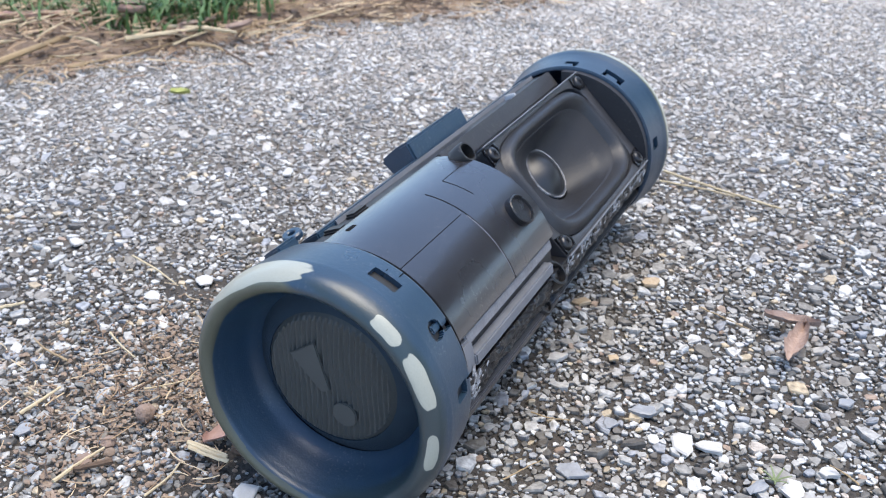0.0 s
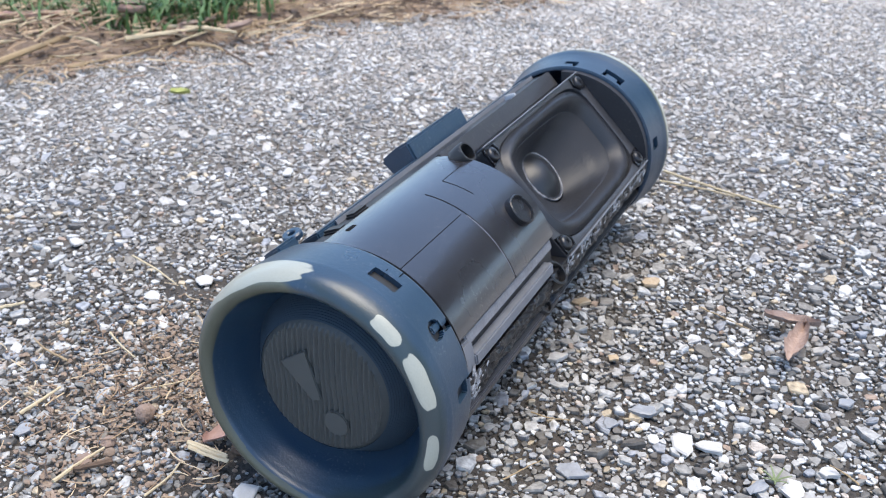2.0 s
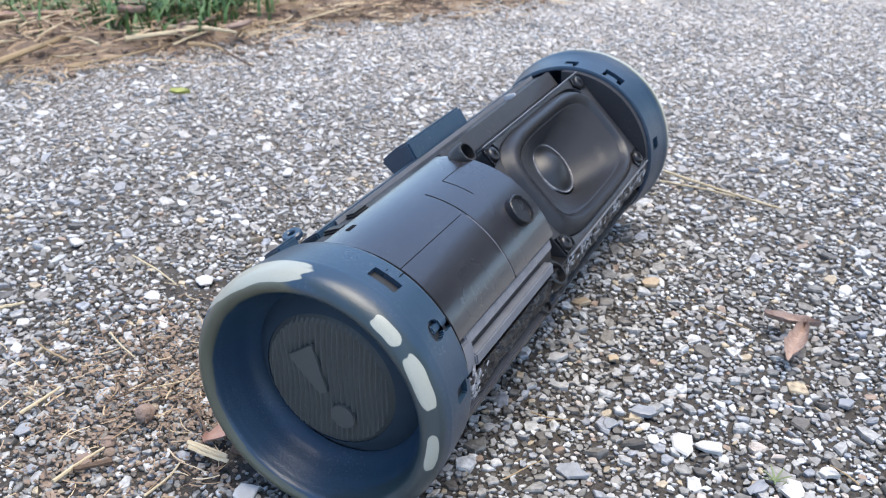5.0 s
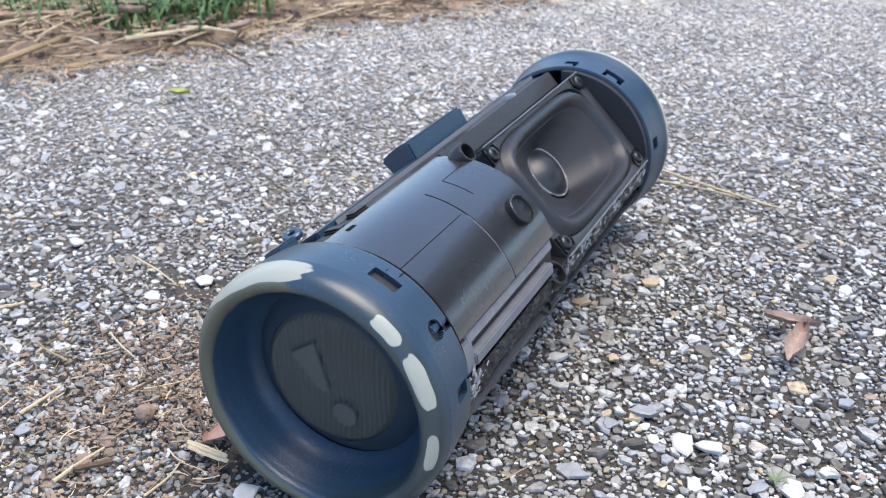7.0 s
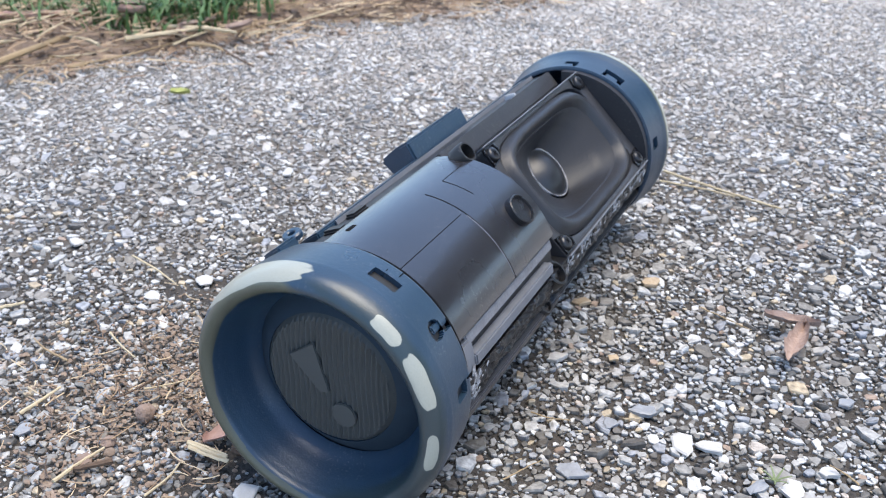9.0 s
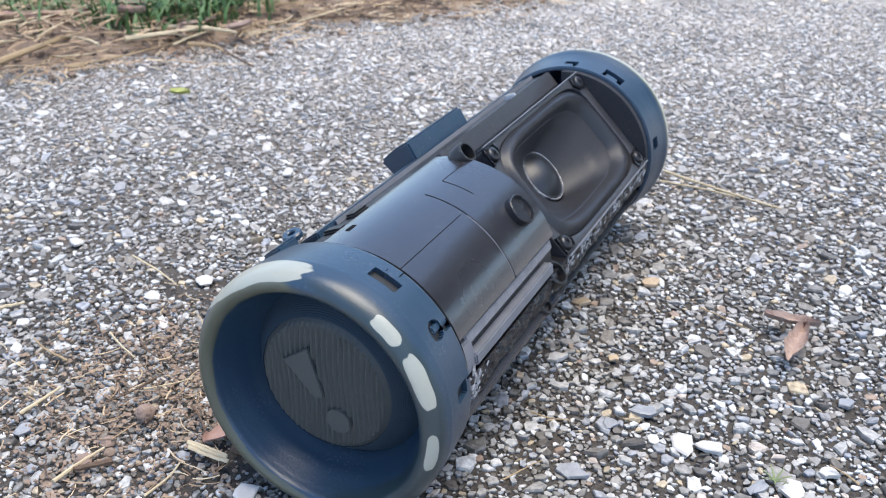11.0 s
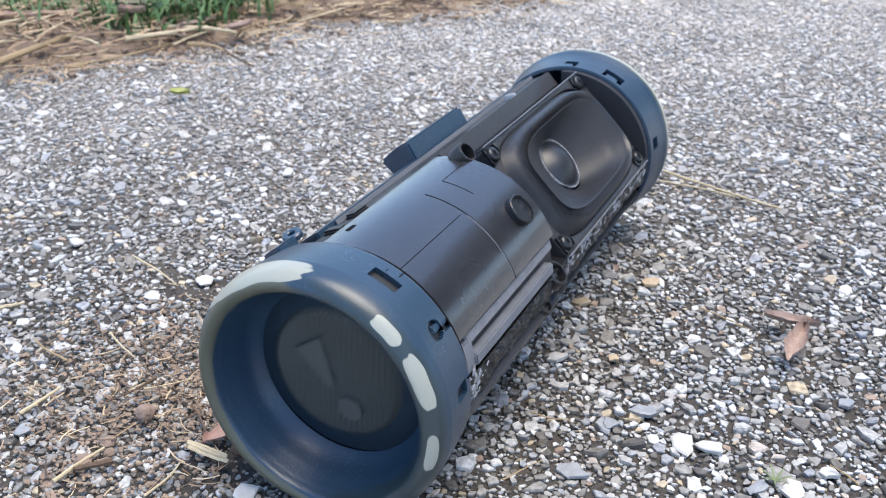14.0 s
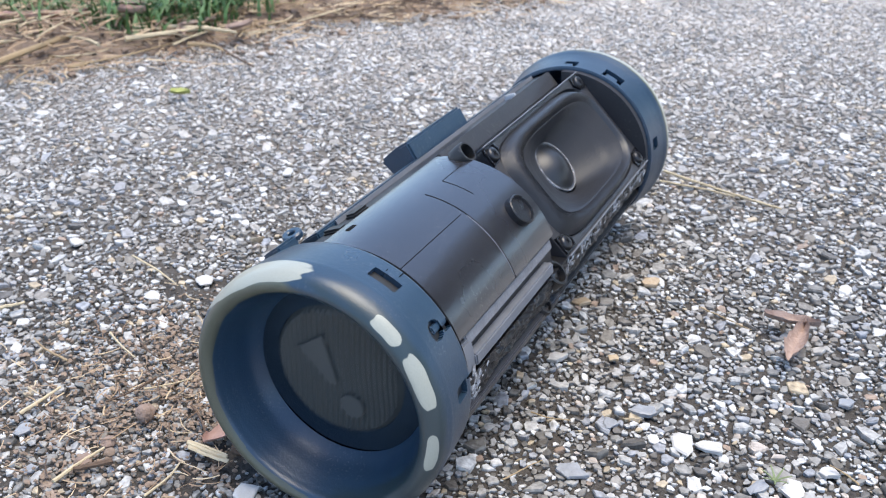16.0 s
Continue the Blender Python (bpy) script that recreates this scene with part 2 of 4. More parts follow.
def part(name, bm, material, parent, label="", m=TURN, smooth=True):
    """Links a bmesh as one mesh object under a thing or a part."""
    me = bpy.data.meshes.new(name)
    bm.transform(m)
    bmesh.ops.recalc_face_normals(bm, faces=bm.faces[:])
    bm.to_mesh(me)
    bm.free()
    for x in material if isinstance(material, (list, tuple)) else [material]:
        me.materials.append(x)
    if smooth:
        me.set_sharp_from_angle(angle=radians(38)) if len(me.polygons) else None
        me.polygons.foreach_set("use_smooth", [True] * len(me.polygons))
    ob = new(name, me)
    ob.parent = parent
    if label:
        ob["label"] = label
    return ob


def pt(r, deg, s):
    a = radians(deg)
    return Vector((r * math.sin(a), s, r * math.cos(a)))


def lathe(profile, n=192, wob=None):
    """Turns (s, r) points round the axis; wob(deg) scales the radius."""
    bm = bmesh.new()
    rings = [[bm.verts.new(pt(r * (wob(i * 360 / n) if wob else 1), i * 360 / n, s)) for i in range(n)] for s, r in profile]
    for a, b in zip(rings, rings[1:]):
        for i in range(n):
            bm.faces.new((a[i], a[(i + 1) % n], b[(i + 1) % n], b[i]))
    return bm


def sector(s0, s1, t0, t1, r0, r1, n=24, bevel=0.0, lump=0.0, ns=1):
    """A solid piece of a tube between two stations, two angles and two radii."""
    bm = bmesh.new()
    grid = {}
    for k in range(ns + 1):
        s = s0 + (s1 - s0) * k / ns
        for i in range(n + 1):
            t = t0 + (t1 - t0) * i / n
            h = r1
            if lump and 0 < k < ns and 0 < i < n:
                v = Vector((s * 130, t * 0.22, lump * 900))
                h += lump * (noise.fractal(v, 0.8, 2.1, 4) + 0.25 * noise.noise(v * 3.7))
            grid[k, i, 1] = bm.verts.new(pt(h, t, s))
            grid[k, i, 0] = bm.verts.new(pt(r0, t, s))
    for k in range(ns):
        for i in range(n):
            for j in (0, 1):
                bm.faces.new((grid[k, i, j], grid[k, i + 1, j], grid[k + 1, i + 1, j], grid[k + 1, i, j]))
        for i in (0, n):
            bm.faces.new((grid[k, i, 0], grid[k, i, 1], grid[k + 1, i, 1], grid[k + 1, i, 0]))
    for k in (0, ns):
        for i in range(n):
            bm.faces.new((grid[k, i, 0], grid[k, i + 1, 0], grid[k, i + 1, 1], grid[k, i, 1]))
    if bevel:
        bmesh.ops.recalc_face_normals(bm, faces=bm.faces[:])
        es = [e for e in bm.edges if len(e.link_faces) == 2 and e.calc_face_angle(0) > radians(40)]
        bmesh.ops.bevel(bm, geom=es, offset=bevel, segments=2, affect="EDGES", clamp_overlap=True)
    return bm


def box(x0, x1, y0, y1, z0, z1, bevel=0.0):
    bm = bmesh.new()
    bmesh.ops.create_cube(bm, size=1, matrix=Matrix.LocRotScale(((x0 + x1) / 2, (y0 + y1) / 2, (z0 + z1) / 2), None, (x1 - x0, y1 - y0, z1 - z0)))
    if bevel:
        bmesh.ops.bevel(bm, geom=bm.edges[:], offset=bevel, segments=2, affect="EDGES")
    return bm


def spun(profile, base, axis, n=40):
    """Turns (height, radius) points round an axis through base."""
    q = Vector((0, 0, 1)).rotation_difference(Vector(axis).normalized()).to_matrix()
    bm = bmesh.new()
    rings = []
    for h, r in profile:
        if r < 1e-6:
            rings.append([bm.verts.new(Vector(base) + q @ Vector((0, 0, h)))])
        else:
            rings.append([bm.verts.new(Vector(base) + q @ Vector((r * math.cos(2 * math.pi * i / n), r * math.sin(2 * math.pi * i / n), h))) for i in range(n)])
    for a, b in zip(rings, rings[1:]):
        for i in range(n):
            f = [a[i % len(a)], a[(i + 1) % len(a)], b[(i + 1) % len(b)], b[i % len(b)]]
            f = list(dict.fromkeys(f))
            if len(f) > 2:
                bm.faces.new(f)
    return bm


def loft(rings, cy, n=120, closed=False):
    """Bridges super-ellipses (half width, half length, exponent, height) about the driver's centre cy."""
    bm = bmesh.new()
    rows = []
    for hw, hl, ex, z in rings:
        row = []
        for i in range(n):
            c, s = math.cos(2 * math.pi * i / n), math.sin(2 * math.pi * i / n)
            row.append(bm.verts.new((hw * math.copysign(abs(c) ** (2 / ex), c), cy + hl * math.copysign(abs(s) ** (2 / ex), s), z)))
        rows.append(row)
    if closed:
        rows.append(rows[0])
    for a, b in zip(rows, rows[1:]):
        for i in range(n):
            bm.faces.new((a[i], a[(i + 1) % n], b[(i + 1) % n], b[i]))
    return bm


# ---- the path and the verge ----
def verge_side(x, y):
    """Metres to the verge's side of the path's ragged edge; below zero on the path."""
    d = (-0.450 - x) * 0.863 + (y - 0.283) * 0.505
    return d + 0.035 * noise.noise(Vector((x * 9, y * 9, 3))) + 0.012 * noise.noise(Vector((x * 40, y * 40, 7)))


LAID = ((-0.72, 0.44), (0.13, 0.90), (0.22, 0.06), (-0.10, -0.075))


def inside(x, y):
    """Whether a spot lies on the stretch of path with laid pebbles."""
    return not any((bx - ax) * (y - ay) - (by - ay) * (x - ax) > 0 for (ax, ay), (bx, by) in zip(LAID, LAID[1:] + LAID[:1]))


def build_ground():
    bm = bmesh.new()
    xs = np.concatenate([[-60, -12], np.arange(-5, -0.96, 0.12), np.linspace(-0.95, 0.5, 146), np.arange(0.6, 5, 0.2), [12, 60]])
    ys = np.concatenate([[-60, -12], np.arange(-5, -0.31, 0.12), np.linspace(-0.3, 1.15, 146), np.arange(1.25, 5, 0.12), [12, 60]])
    grid = []
    for y in ys:
        row = []
        for x in xs:
            d = verge_side(x, y)
            z = -0.0022 + 0.0007 * noise.noise(Vector((x * 60, y * 60, 0)))
            if d > 0:
                z += min(d, 0.06) * 0.22 + 0.004 * noise.fractal(Vector((x * 50, y * 50, 1)), 1, 2, 4) * min(1, d * 30)
            row.append(bm.verts.new((x, y, z)))
        grid.append(row)
    for a, b in zip(grid, grid[1:]):
        for i in range(len(a) - 1):
            f = bm.faces.new((a[i], a[i + 1], b[i + 1], b[i]))
            c = f.calc_center_median()
            f.material_index = 1 if verge_side(c.x, c.y) > 0 else 0 if -0.75 < c.x < 0.23 and -0.08 < c.y < 0.9 and inside(c.x, c.y) else 2
    return tagged(part("ground", bm, [MORTAR, SOIL, AGGREGATE], None, m=Matrix()), "grey exposed-aggregate concrete path with a brown soil verge", "ground", kind="structure")


def stone_shape(rng, n=7):
    """A broken pebble of unit radius: an uneven foot, a shoulder and a flat or ridged top."""
    a = np.sort(np.arange(n) * 2 * np.pi / n + rng.uniform(-0.42, 0.42, n))
    r = rng.uniform(0.66, 1.28, n)
    asp = rng.uniform(0.64, 1.0)
    tilt = rng.uniform(-0.5, 0.5, 2)
    out = []
    for k, (f, z) in enumerate(((0.95, -0.5), (1.0, 0.12), (rng.uniform(0.78, 0.97), rng.uniform(0.28, 0.46)))):
        x, y = r * f * np.cos(a), r * f * np.sin(a) * asp
        out.append(np.stack([x, y, np.full(n, z) + (0 if k == 0 else 1) * (tilt[0] * x + tilt[1] * y) + (rng.uniform(-0.06, 0.06, n) if k else 0)], 1))
    top = np.array([[rng.uniform(-0.2, 0.2), rng.uniform(-0.2, 0.2) * asp, out[2][:, 2].mean() + rng.uniform(-0.02, 0.12)]])
    v = np.concatenate(out + [top])
    f = []
    for k in (0, 1):
        for i in range(n):
            j = (i + 1) % n
            f.append((k * n + i, k * n + j, (k + 1) * n + j, (k + 1) * n + i))
    for i in range(n):
        f.append((2 * n + i, 2 * n + (i + 1) % n, 3 * n))
    return v, f


def scatter_stones(rng):
    """Pebbles of three sizes laid close without overlap over the stretch of path round the loudspeaker."""
    cell, grid, out = 0.0095, {}, []

    def room(x, y, r, slack):
        gx, gy = int(x // cell), int(y // cell)
        for i in (-1, 0, 1):
            for j in (-1, 0, 1):
                for px, py, pr in grid.get((gx + i, gy + j), ()):
                    if (px - x) ** 2 + (py - y) ** 2 < (slack * (pr + r)) ** 2:
                        return False
        return True
    for count, lo, hi, slack in ((3200, 0.0029, 0.0048, 0.90), (30000, 0.0019, 0.0032, 0.73), (190000, 0.0012, 0.0018, 0.63), (190000, 0.0006, 0.0011, 0.62)):
        for x, y, u in zip(rng.uniform(-0.74, 0.24, count), rng.uniform(-0.09, 0.92, count), rng.random(count)):
            if not inside(x, y):
                continue
            r = lo + (hi - lo) * u * u
            dirt = noise.noise(Vector((x * 14, y * 14, 5))) + (0.55 if x < -0.03 and y < 0.11 else 0.0)
            if dirt > 0.80 and u > 0.25 or verge_side(x, y) > 0.02 or hi < 0.0012 and (y > 0.24 or x < -0.2):
                continue
            if room(x, y, r, slack):
                grid.setdefault((int(x // cell), int(y // cell)), []).append((x, y, r))
                out.append((x, y, r))
    return out


def build_stones(ground):
    rng = np.random.default_rng(11)
    shapes = [stone_shape(rng, k) for k in (5, 5, 6, 6, 7) for _ in range(9)]
    near, rest = [], []
    for x, y, r in scatter_stones(rng):
        (near if r > 0.0021 and 0.045 < x < 0.175 and 0.03 < y < 0.24 and len(near) < 300 else rest).append((x, y, r))
    verts, faces, base = [], [], 0
    for x, y, r in rest:
        v, f = shapes[rng.integers(len(shapes))]
        a = rng.uniform(0, 2 * np.pi)
        c, s = math.cos(a), math.sin(a)
        hz = r * rng.uniform(0.5, 1.0)
        verts.append(np.stack([x + r * (c * v[:, 0] - s * v[:, 1]), y + r * (s * v[:, 0] + c * v[:, 1]), hz * v[:, 2] - 0.0016 + rng.uniform(-0.0004, 0.0005)], 1))
        faces.extend([tuple(i + base for i in q) for q in f])
        base += len(v)
    me = bpy.data.meshes.new("pebbles")
    me.from_pydata(np.concatenate(verts).tolist(), [], faces)
    me.materials.append(STONES)
    pb = new("pebbles", me)
    pb.parent = ground
    tagged(pb, "white, grey, blue and tan washed pebbles", kind="stuff")
    meshes = []
    for v, f in shapes:
        me = bpy.data.meshes.new("pebble")
        me.from_pydata(v.tolist(), [], f)
        me.materials.append(STONE_ONE)
        meshes.append(me)
    for x, y, r in near:
        ob = new("pebble", meshes[rng.integers(len(meshes))])
        ob.parent = ground
        ob.location = (x, y, -0.0015)
        ob.rotation_euler = (0, 0, rng.uniform(0, 6.28))
        ob.scale = (r, r, r * rng.uniform(0.55, 0.95))


def build_trees():
    """A belt of dark trees past the far side of the path, which stands in the plastic's reflections."""
    rng = random.Random(2)
    tree = tagged(new("tree"), "dark leafy tree standing beyond the path", "tree", "trees beyond the path")
    bm = bmesh.new()
    limbs = [((0, 0, -0.1), (0.05, 0.02, 1.5), 0.16, 0.11)] + [((0.05, 0.02, 1.2), (1.3 * math.cos(a), 1.2 * math.sin(a), 2.6 + 0.9 * rng.random()), 0.08, 0.02) for a in (0.3, 1.5, 2.6, 3.9, 5.2)]
    for a, b, r0, r1 in limbs:
        a, b = Vector(a), Vector(b)
        q = (b - a).to_track_quat("Z", "Y").to_matrix().to_4x4()
        bmesh.ops.create_cone(bm, cap_ends=True, segments=12, radius1=r0, radius2=r1, depth=(b - a).length, matrix=Matrix.Translation((a + b) / 2) @ q)
    part("trunk", bm, TWIG, tree, m=Matrix())
    verts, faces = [], []
    for _ in range(9000):
        d = Vector((rng.gauss(0, 1), rng.gauss(0, 1), rng.gauss(0, 1))).normalized()
        r = rng.random() ** 0.4 * (1 + 0.35 * noise.noise(d * 2.3))
        c = Vector((d.x * 2.1 * r, d.y * 1.9 * r, 3.0 + d.z * 1.45 * r))
        u = Vector((rng.gauss(0, 1), rng.gauss(0, 1), rng.gauss(0, 1))).normalized()
        w = u.orthogonal().normalized()
        k, h = len(verts), rng.uniform(0.08, 0.14)
        verts += [tuple(c - u * h), tuple(c + w * h * 0.45), tuple(c + u * h), tuple(c - w * h * 0.45)]
        faces.append((k, k + 1, k + 2, k + 3))
    me = bpy.data.meshes.new("crown")
    me.from_pydata(verts, [], faces)
    me.materials.append(FOLIAGE)
    new("crown", me).parent = tree
    tree.location = (5.2, 5.6, 0)
    for x, y, turn in ((3.2, 7.0, 60), (6.8, 3.6, 130)):
        copy_thing(tree, pose(x, y, 0, rz=turn))


def build_unseen_walls():
    """Plain low walls added far beyond the view, to close the place and lighten reflections."""
    for name, x0, x1, y0, y1 in (("unseen_wall_north", -12.0, 12.0, 11.0, 11.25), ("unseen_wall_south", -12.0, 12.0, -11.25, -11.0), ("unseen_wall_east", 11.0, 11.25, -11.0, 11.0), ("unseen_wall_west", -11.25, -11.0, -11.0, 11.0)):
        tagged(part(name, box(x0, x1, y0, y1, -0.1, 1.5, 0.02), PALE_WALL, None, m=Matrix(), smooth=False), "unseen plain pale wall added for the reflections", "wall", kind="structure")


# ---- the loudspeaker ----
def wob(deg):
    return 1 + 0.004 * math.cos(radians(2 * deg + 20))


def camo(bm, prof, n, patches):
    """Lays pattern fields over a cap: patches (angle0, angle1, arc0, arc1, field) are rounded blotches, arc in millimetres outward from the rim's crest."""
    run = [0.0]
    for a, b in zip(prof, prof[1:]):
        run.append(run[-1] + math.dist(a, b) * 1000)
    crest = min(range(len(run)), key=lambda k: abs(prof[k][0] - RIM[0])) if prof[0][0] < 0.1 else max(range(len(run)), key=lambda k: prof[k][0])
    layers = {name: bm.verts.layers.float.new(name) for name in ("teal", "olive", "cream")}
    for k, vert in enumerate(bm.verts):
        v = run[crest] - run[k // n]
        a = (k % n) * 360 / n
        a = a - 360 if a > 180 else a
        e = 0.55 * noise.noise(Vector((a * 0.10, v * 0.45, 3.1))) + 0.08 * noise.noise(Vector((a * 0.35, v * 1.1, 8.3)))
        for name, layer in layers.items():
            vert[layer] = max([1 - abs((2 * a - a0 - a1) / (a1 - a0)) ** 3.2 - abs((2 * v - v0 - v1) / (v1 - v0)) ** 3.2 + e for a0, a1, v0, v1, field in patches if field == name], default=-2)


RIM = (-0.0002, 0.0382)


def recess(bm, spots, depth, index):
    """Sinks windows (angle0, angle1, y0, y1) into the outer wall of a cap."""
    for a0, a1, y0, y1, p in spots:
        fs = []
        for f in bm.faces:
            c = f.calc_center_median()
            u, v = (2 * math.degrees(math.atan2(c.x, c.z)) - a0 - a1) / (a1 - a0), (2 * c.y - y0 - y1) / (y1 - y0)
            if abs(u) ** p + abs(v) ** p < 1 and math.hypot(c.x, c.z) > 0.0395:
                fs.append(f)
        if not fs:
            continue
        res = bmesh.ops.extrude_face_region(bm, geom=fs)
        vs = [v for v in res["geom"] if isinstance(v, bmesh.types.BMVert)]
        for v in vs:
            k = 1 - depth / math.hypot(v.co.x, v.co.z)
            v.co.x *= k
            v.co.z *= k
        for f in res["geom"]:
            if isinstance(f, bmesh.types.BMFace):
                f.material_index = index
        bmesh.ops.delete(bm, geom=fs, context="FACES")


def smooth_profile(pts, n=6):
    """Catmull-Rom through (s, r) points."""
    p = [Vector(q) for q in pts]
    p = [2 * p[0] - p[1]] + p + [2 * p[-1] - p[-2]]
    out = []
    for a, b, c, d in zip(p, p[1:], p[2:], p[3:]):
        for i in range(n):
            t = i / n
            out.append(0.5 * (2 * b + (c - a) * t + (2 * a - 5 * b + 4 * c - d) * t * t + (3 * b - a - 3 * c + d) * t ** 3))
    return [tuple(v) for v in out] + [tuple(p[-2])]


def build_caps(sp):
    prof = [(0.0248, 0.0385), (0.0248, 0.0410)] + smooth_profile([(0.0243, 0.0414), (0.0190, 0.0419), (0.0160, 0.04215), (0.0130, 0.0424), (0.0105, 0.0426), (0.0080, 0.0427), (0.0035, 0.0421), (0.0006, 0.0402), (-0.0002, 0.0382), (0.0012, 0.0362), (0.0040, 0.0352), (0.0066, 0.0344), (0.0090, 0.0336), (0.0140, 0.0318), (0.0185, 0.0290)], 8)
    bm = lathe(prof, 720, wob)
    camo(bm, prof, 720, [(-150, -46, -3.4, 2.6, "olive"), (-190, -140, -2.6, 1.2, "olive"), (140, 190, -2.2, 1.2, "olive"), (-104, -45, 1.6, 11.0, "cream"), (-12.5, 1.5, 1.5, 6.0, "cream"), (7, 31, 0.7, 5.9, "cream"), (42.5, 61, 0.8, 4.8, "cream"),
                         (-40, 130, -9, 8, "teal")])
    recess(bm, [(-26.5, -13.5, 0.0138, 0.0192, 14), (3.5, 12.0, 0.0133, 0.0203, 2.2), (7.5, 11.5, 0.0203, 0.0246, 6), (33, 40, 0.0145, 0.0215, 6), (68, 76, 0.014, 0.020, 6)], 0.0018, 1)
    cap = part("end_cap", bm, [CAMO, SLOT], sp, "navy rubber end cap with cream camouflage patches")
    # a moulded tongue in the round recess; dark strips painted for hairline slits beside the slot
    part("tongue", sector(0.0165, 0.0246, 5.6, 9.2, 0.0390, 0.0412, 6, 0.0005), BLUE, cap)
    for s0, s1, a0, a1 in ((0.0190, 0.0212, -22.6, -22.2), (0.0214, 0.0240, -17.2, -16.8), (0.0225, 0.0245, 34.0, 34.4)):
        part("slit", sector(s0, s1, a0, a1, 0.0400, 0.04195, 2), DARK, cap)
    prof = [(0.2255, 0.0385), (0.2255, 0.0398)] + smooth_profile([(0.2258, 0.0402), (0.2290, 0.0405), (0.2320, 0.0408), (0.2360, 0.0412), (0.2400, 0.0418), (0.2440, 0.0427), (0.2475, 0.0425), (0.2505, 0.0405), (0.2512, 0.0380), (0.2495, 0.0355), (0.2400, 0.0325), (0.2330, 0.0290)], 8) + [(0.2330, 0.0)]
    bm = lathe(prof, 720, wob)
    camo(bm, prof, 720, [(-85, 95, 0.0, 9.8, "olive"), (-62, 66, 0.3, 8.8, "cream")])
    recess(bm, [(-26, -12, 0.2298, 0.2335, 8), (-26, -23.5, 0.2270, 0.2297, 8), (-15.5, -12, 0.2275, 0.2297, 8), (-53, -44, 0.2290, 0.2320, 6), (-47, -44, 0.2268, 0.2289, 8), (30, 38, 0.2285, 0.234, 6)], 0.0022, 1)
    part("end_cap", bm, [CAMO, SLOT], sp, "navy rubber end cap with a cream rim")
    # the screw lug: a ringed tab on a short arm
    lug = part("lug", sector(0.0235, 0.0335, -90, -79, 0.0385, 0.0428, 10, 0.0012), BLUE, sp, "navy rubber lug with a screw hole")
    part("lug_eye", spun([(0, 0.0013), (0, 0.0034), (0.0015, 0.0034), (0.0020, 0.0029), (0.0020, 0.0017), (0.0016, 0.0013), (0, 0.0013)], pt(0.0420, -83, 0.0352), pt(1, -62, -0.25), 36), BLUE, lug)


def build_body(sp):
    core = [(0.0300, 0.0), (0.0300, 0.0330), (0.0300, 0.0355), (0.108, 0.0355), (0.1085, 0.0355), (0.2255, 0.0355), (0.2255, 0.0)]
    bm = lathe(core, 128)
    # flat under the driver, so that its basket has room
    for v in bm.verts:
        if v.co.z > 0.002 and v.co.y > 0.1082:
            v.co.z = min(v.co.z, 0.002 + 0.3 * (abs(v.co.x) > 0.0265) * v.co.z)
    part("inner_body", bm, BLACK, sp, "black plastic inner body")
    part("top_shell", sector(0.0235, 0.1075, -63, 22, 0.034, 0.0387, 64, 0.0004, ns=1), SHELL, sp, "scuffed charcoal plastic shell")
    # seams of the shell: thin dark strips, their shade put into the colour
    part("seam", sector(0.0719, 0.0724, -42, 22, 0.0380, 0.03876, 40), DARK, sp)
    # pale strip: the seam's edge highlight put in as colour
    part("seam", sector(0.0714, 0.0718, -18, 20, 0.0380, 0.03877, 30), RIDGE, sp)
    part("seam", sector(0.0262, 0.0700, -20.5, -20.1, 0.0380, 0.03875, 2), DARK, sp)
    part("seam", sector(0.0850, 0.1000, -42.0, -41.6, 0.0380, 0.03875, 2), DARK, sp)
    part("seam", sector(0.0846, 0.0850, -41.6, -24, 0.0380, 0.03875, 14), DARK, sp)
    # groove, foam strip and rails beside the shell
    part("foam_strip", sector(0.034, 0.106, 22.6, 28.8, 0.030, 0.0374, 8, 0.0004), FOAM, sp, "rough grey foam strip")
    part("rail", sector(0.035, 0.1010, 33.5, 39.5, 0.030, 0.0390, 6, 0.0006), RIDGE, sp, "grey plastic rail")
    part("rail", sector(0.0245, 0.036, 25, 41, 0.033, 0.0381, 12, 0.0008), RIDGE, sp, "grey plastic rail end")
    # dark band painted for the shade between cap and shell
    part("cap_gap_shade", lathe([(0.0240, 0.0380), (0.0240, 0.03895), (0.0284, 0.03895), (0.0284, 0.0380)], 160), DARK, sp)
    part("glue_bed", sector(0.0255, 0.222, 42, 57, 0.030, 0.0384, 36, lump=0.0013, ns=240), GLUE, sp, "lumpy shiny black glue")
    part("lower_rail", sector(0.0250, 0.110, 58, 66, 0.030, 0.0402, 8, 0.0007), FRAME, sp, "dark grey plastic rail")
    part("lower_shell", sector(0.0250, 0.2240, 66, 200, 0.030, 0.0392, 60, 0.0006), BLACK, sp, "black plastic lower shell")
    # blobs of dried glue, some only standing for highlights on the bed
    rng = random.Random(4)
    for k in range(150):
        s = rng.choice((rng.uniform(0.027, 0.043), rng.uniform(0.10, 0.125), rng.uniform(0.12, 0.22), rng.uniform(0.15, 0.22)))
        a = rng.uniform(43, 52)
        if k > 120:
            s, a = rng.uniform(0.0265, 0.040), rng.uniform(40, 56)
        elif k > 45:
            s, a = rng.uniform(0.112, 0.222), rng.uniform(43, 51)
        bm = bmesh.new()
        bmesh.ops.create_icosphere(bm, subdivisions=2, radius=1)
        k = rng.uniform(0.0002, 0.0009)
        for v in bm.verts:
            v.co *= 1 + 0.5 * noise.noise(v.co * 1.7 + Vector((s * 900, a, 0)))
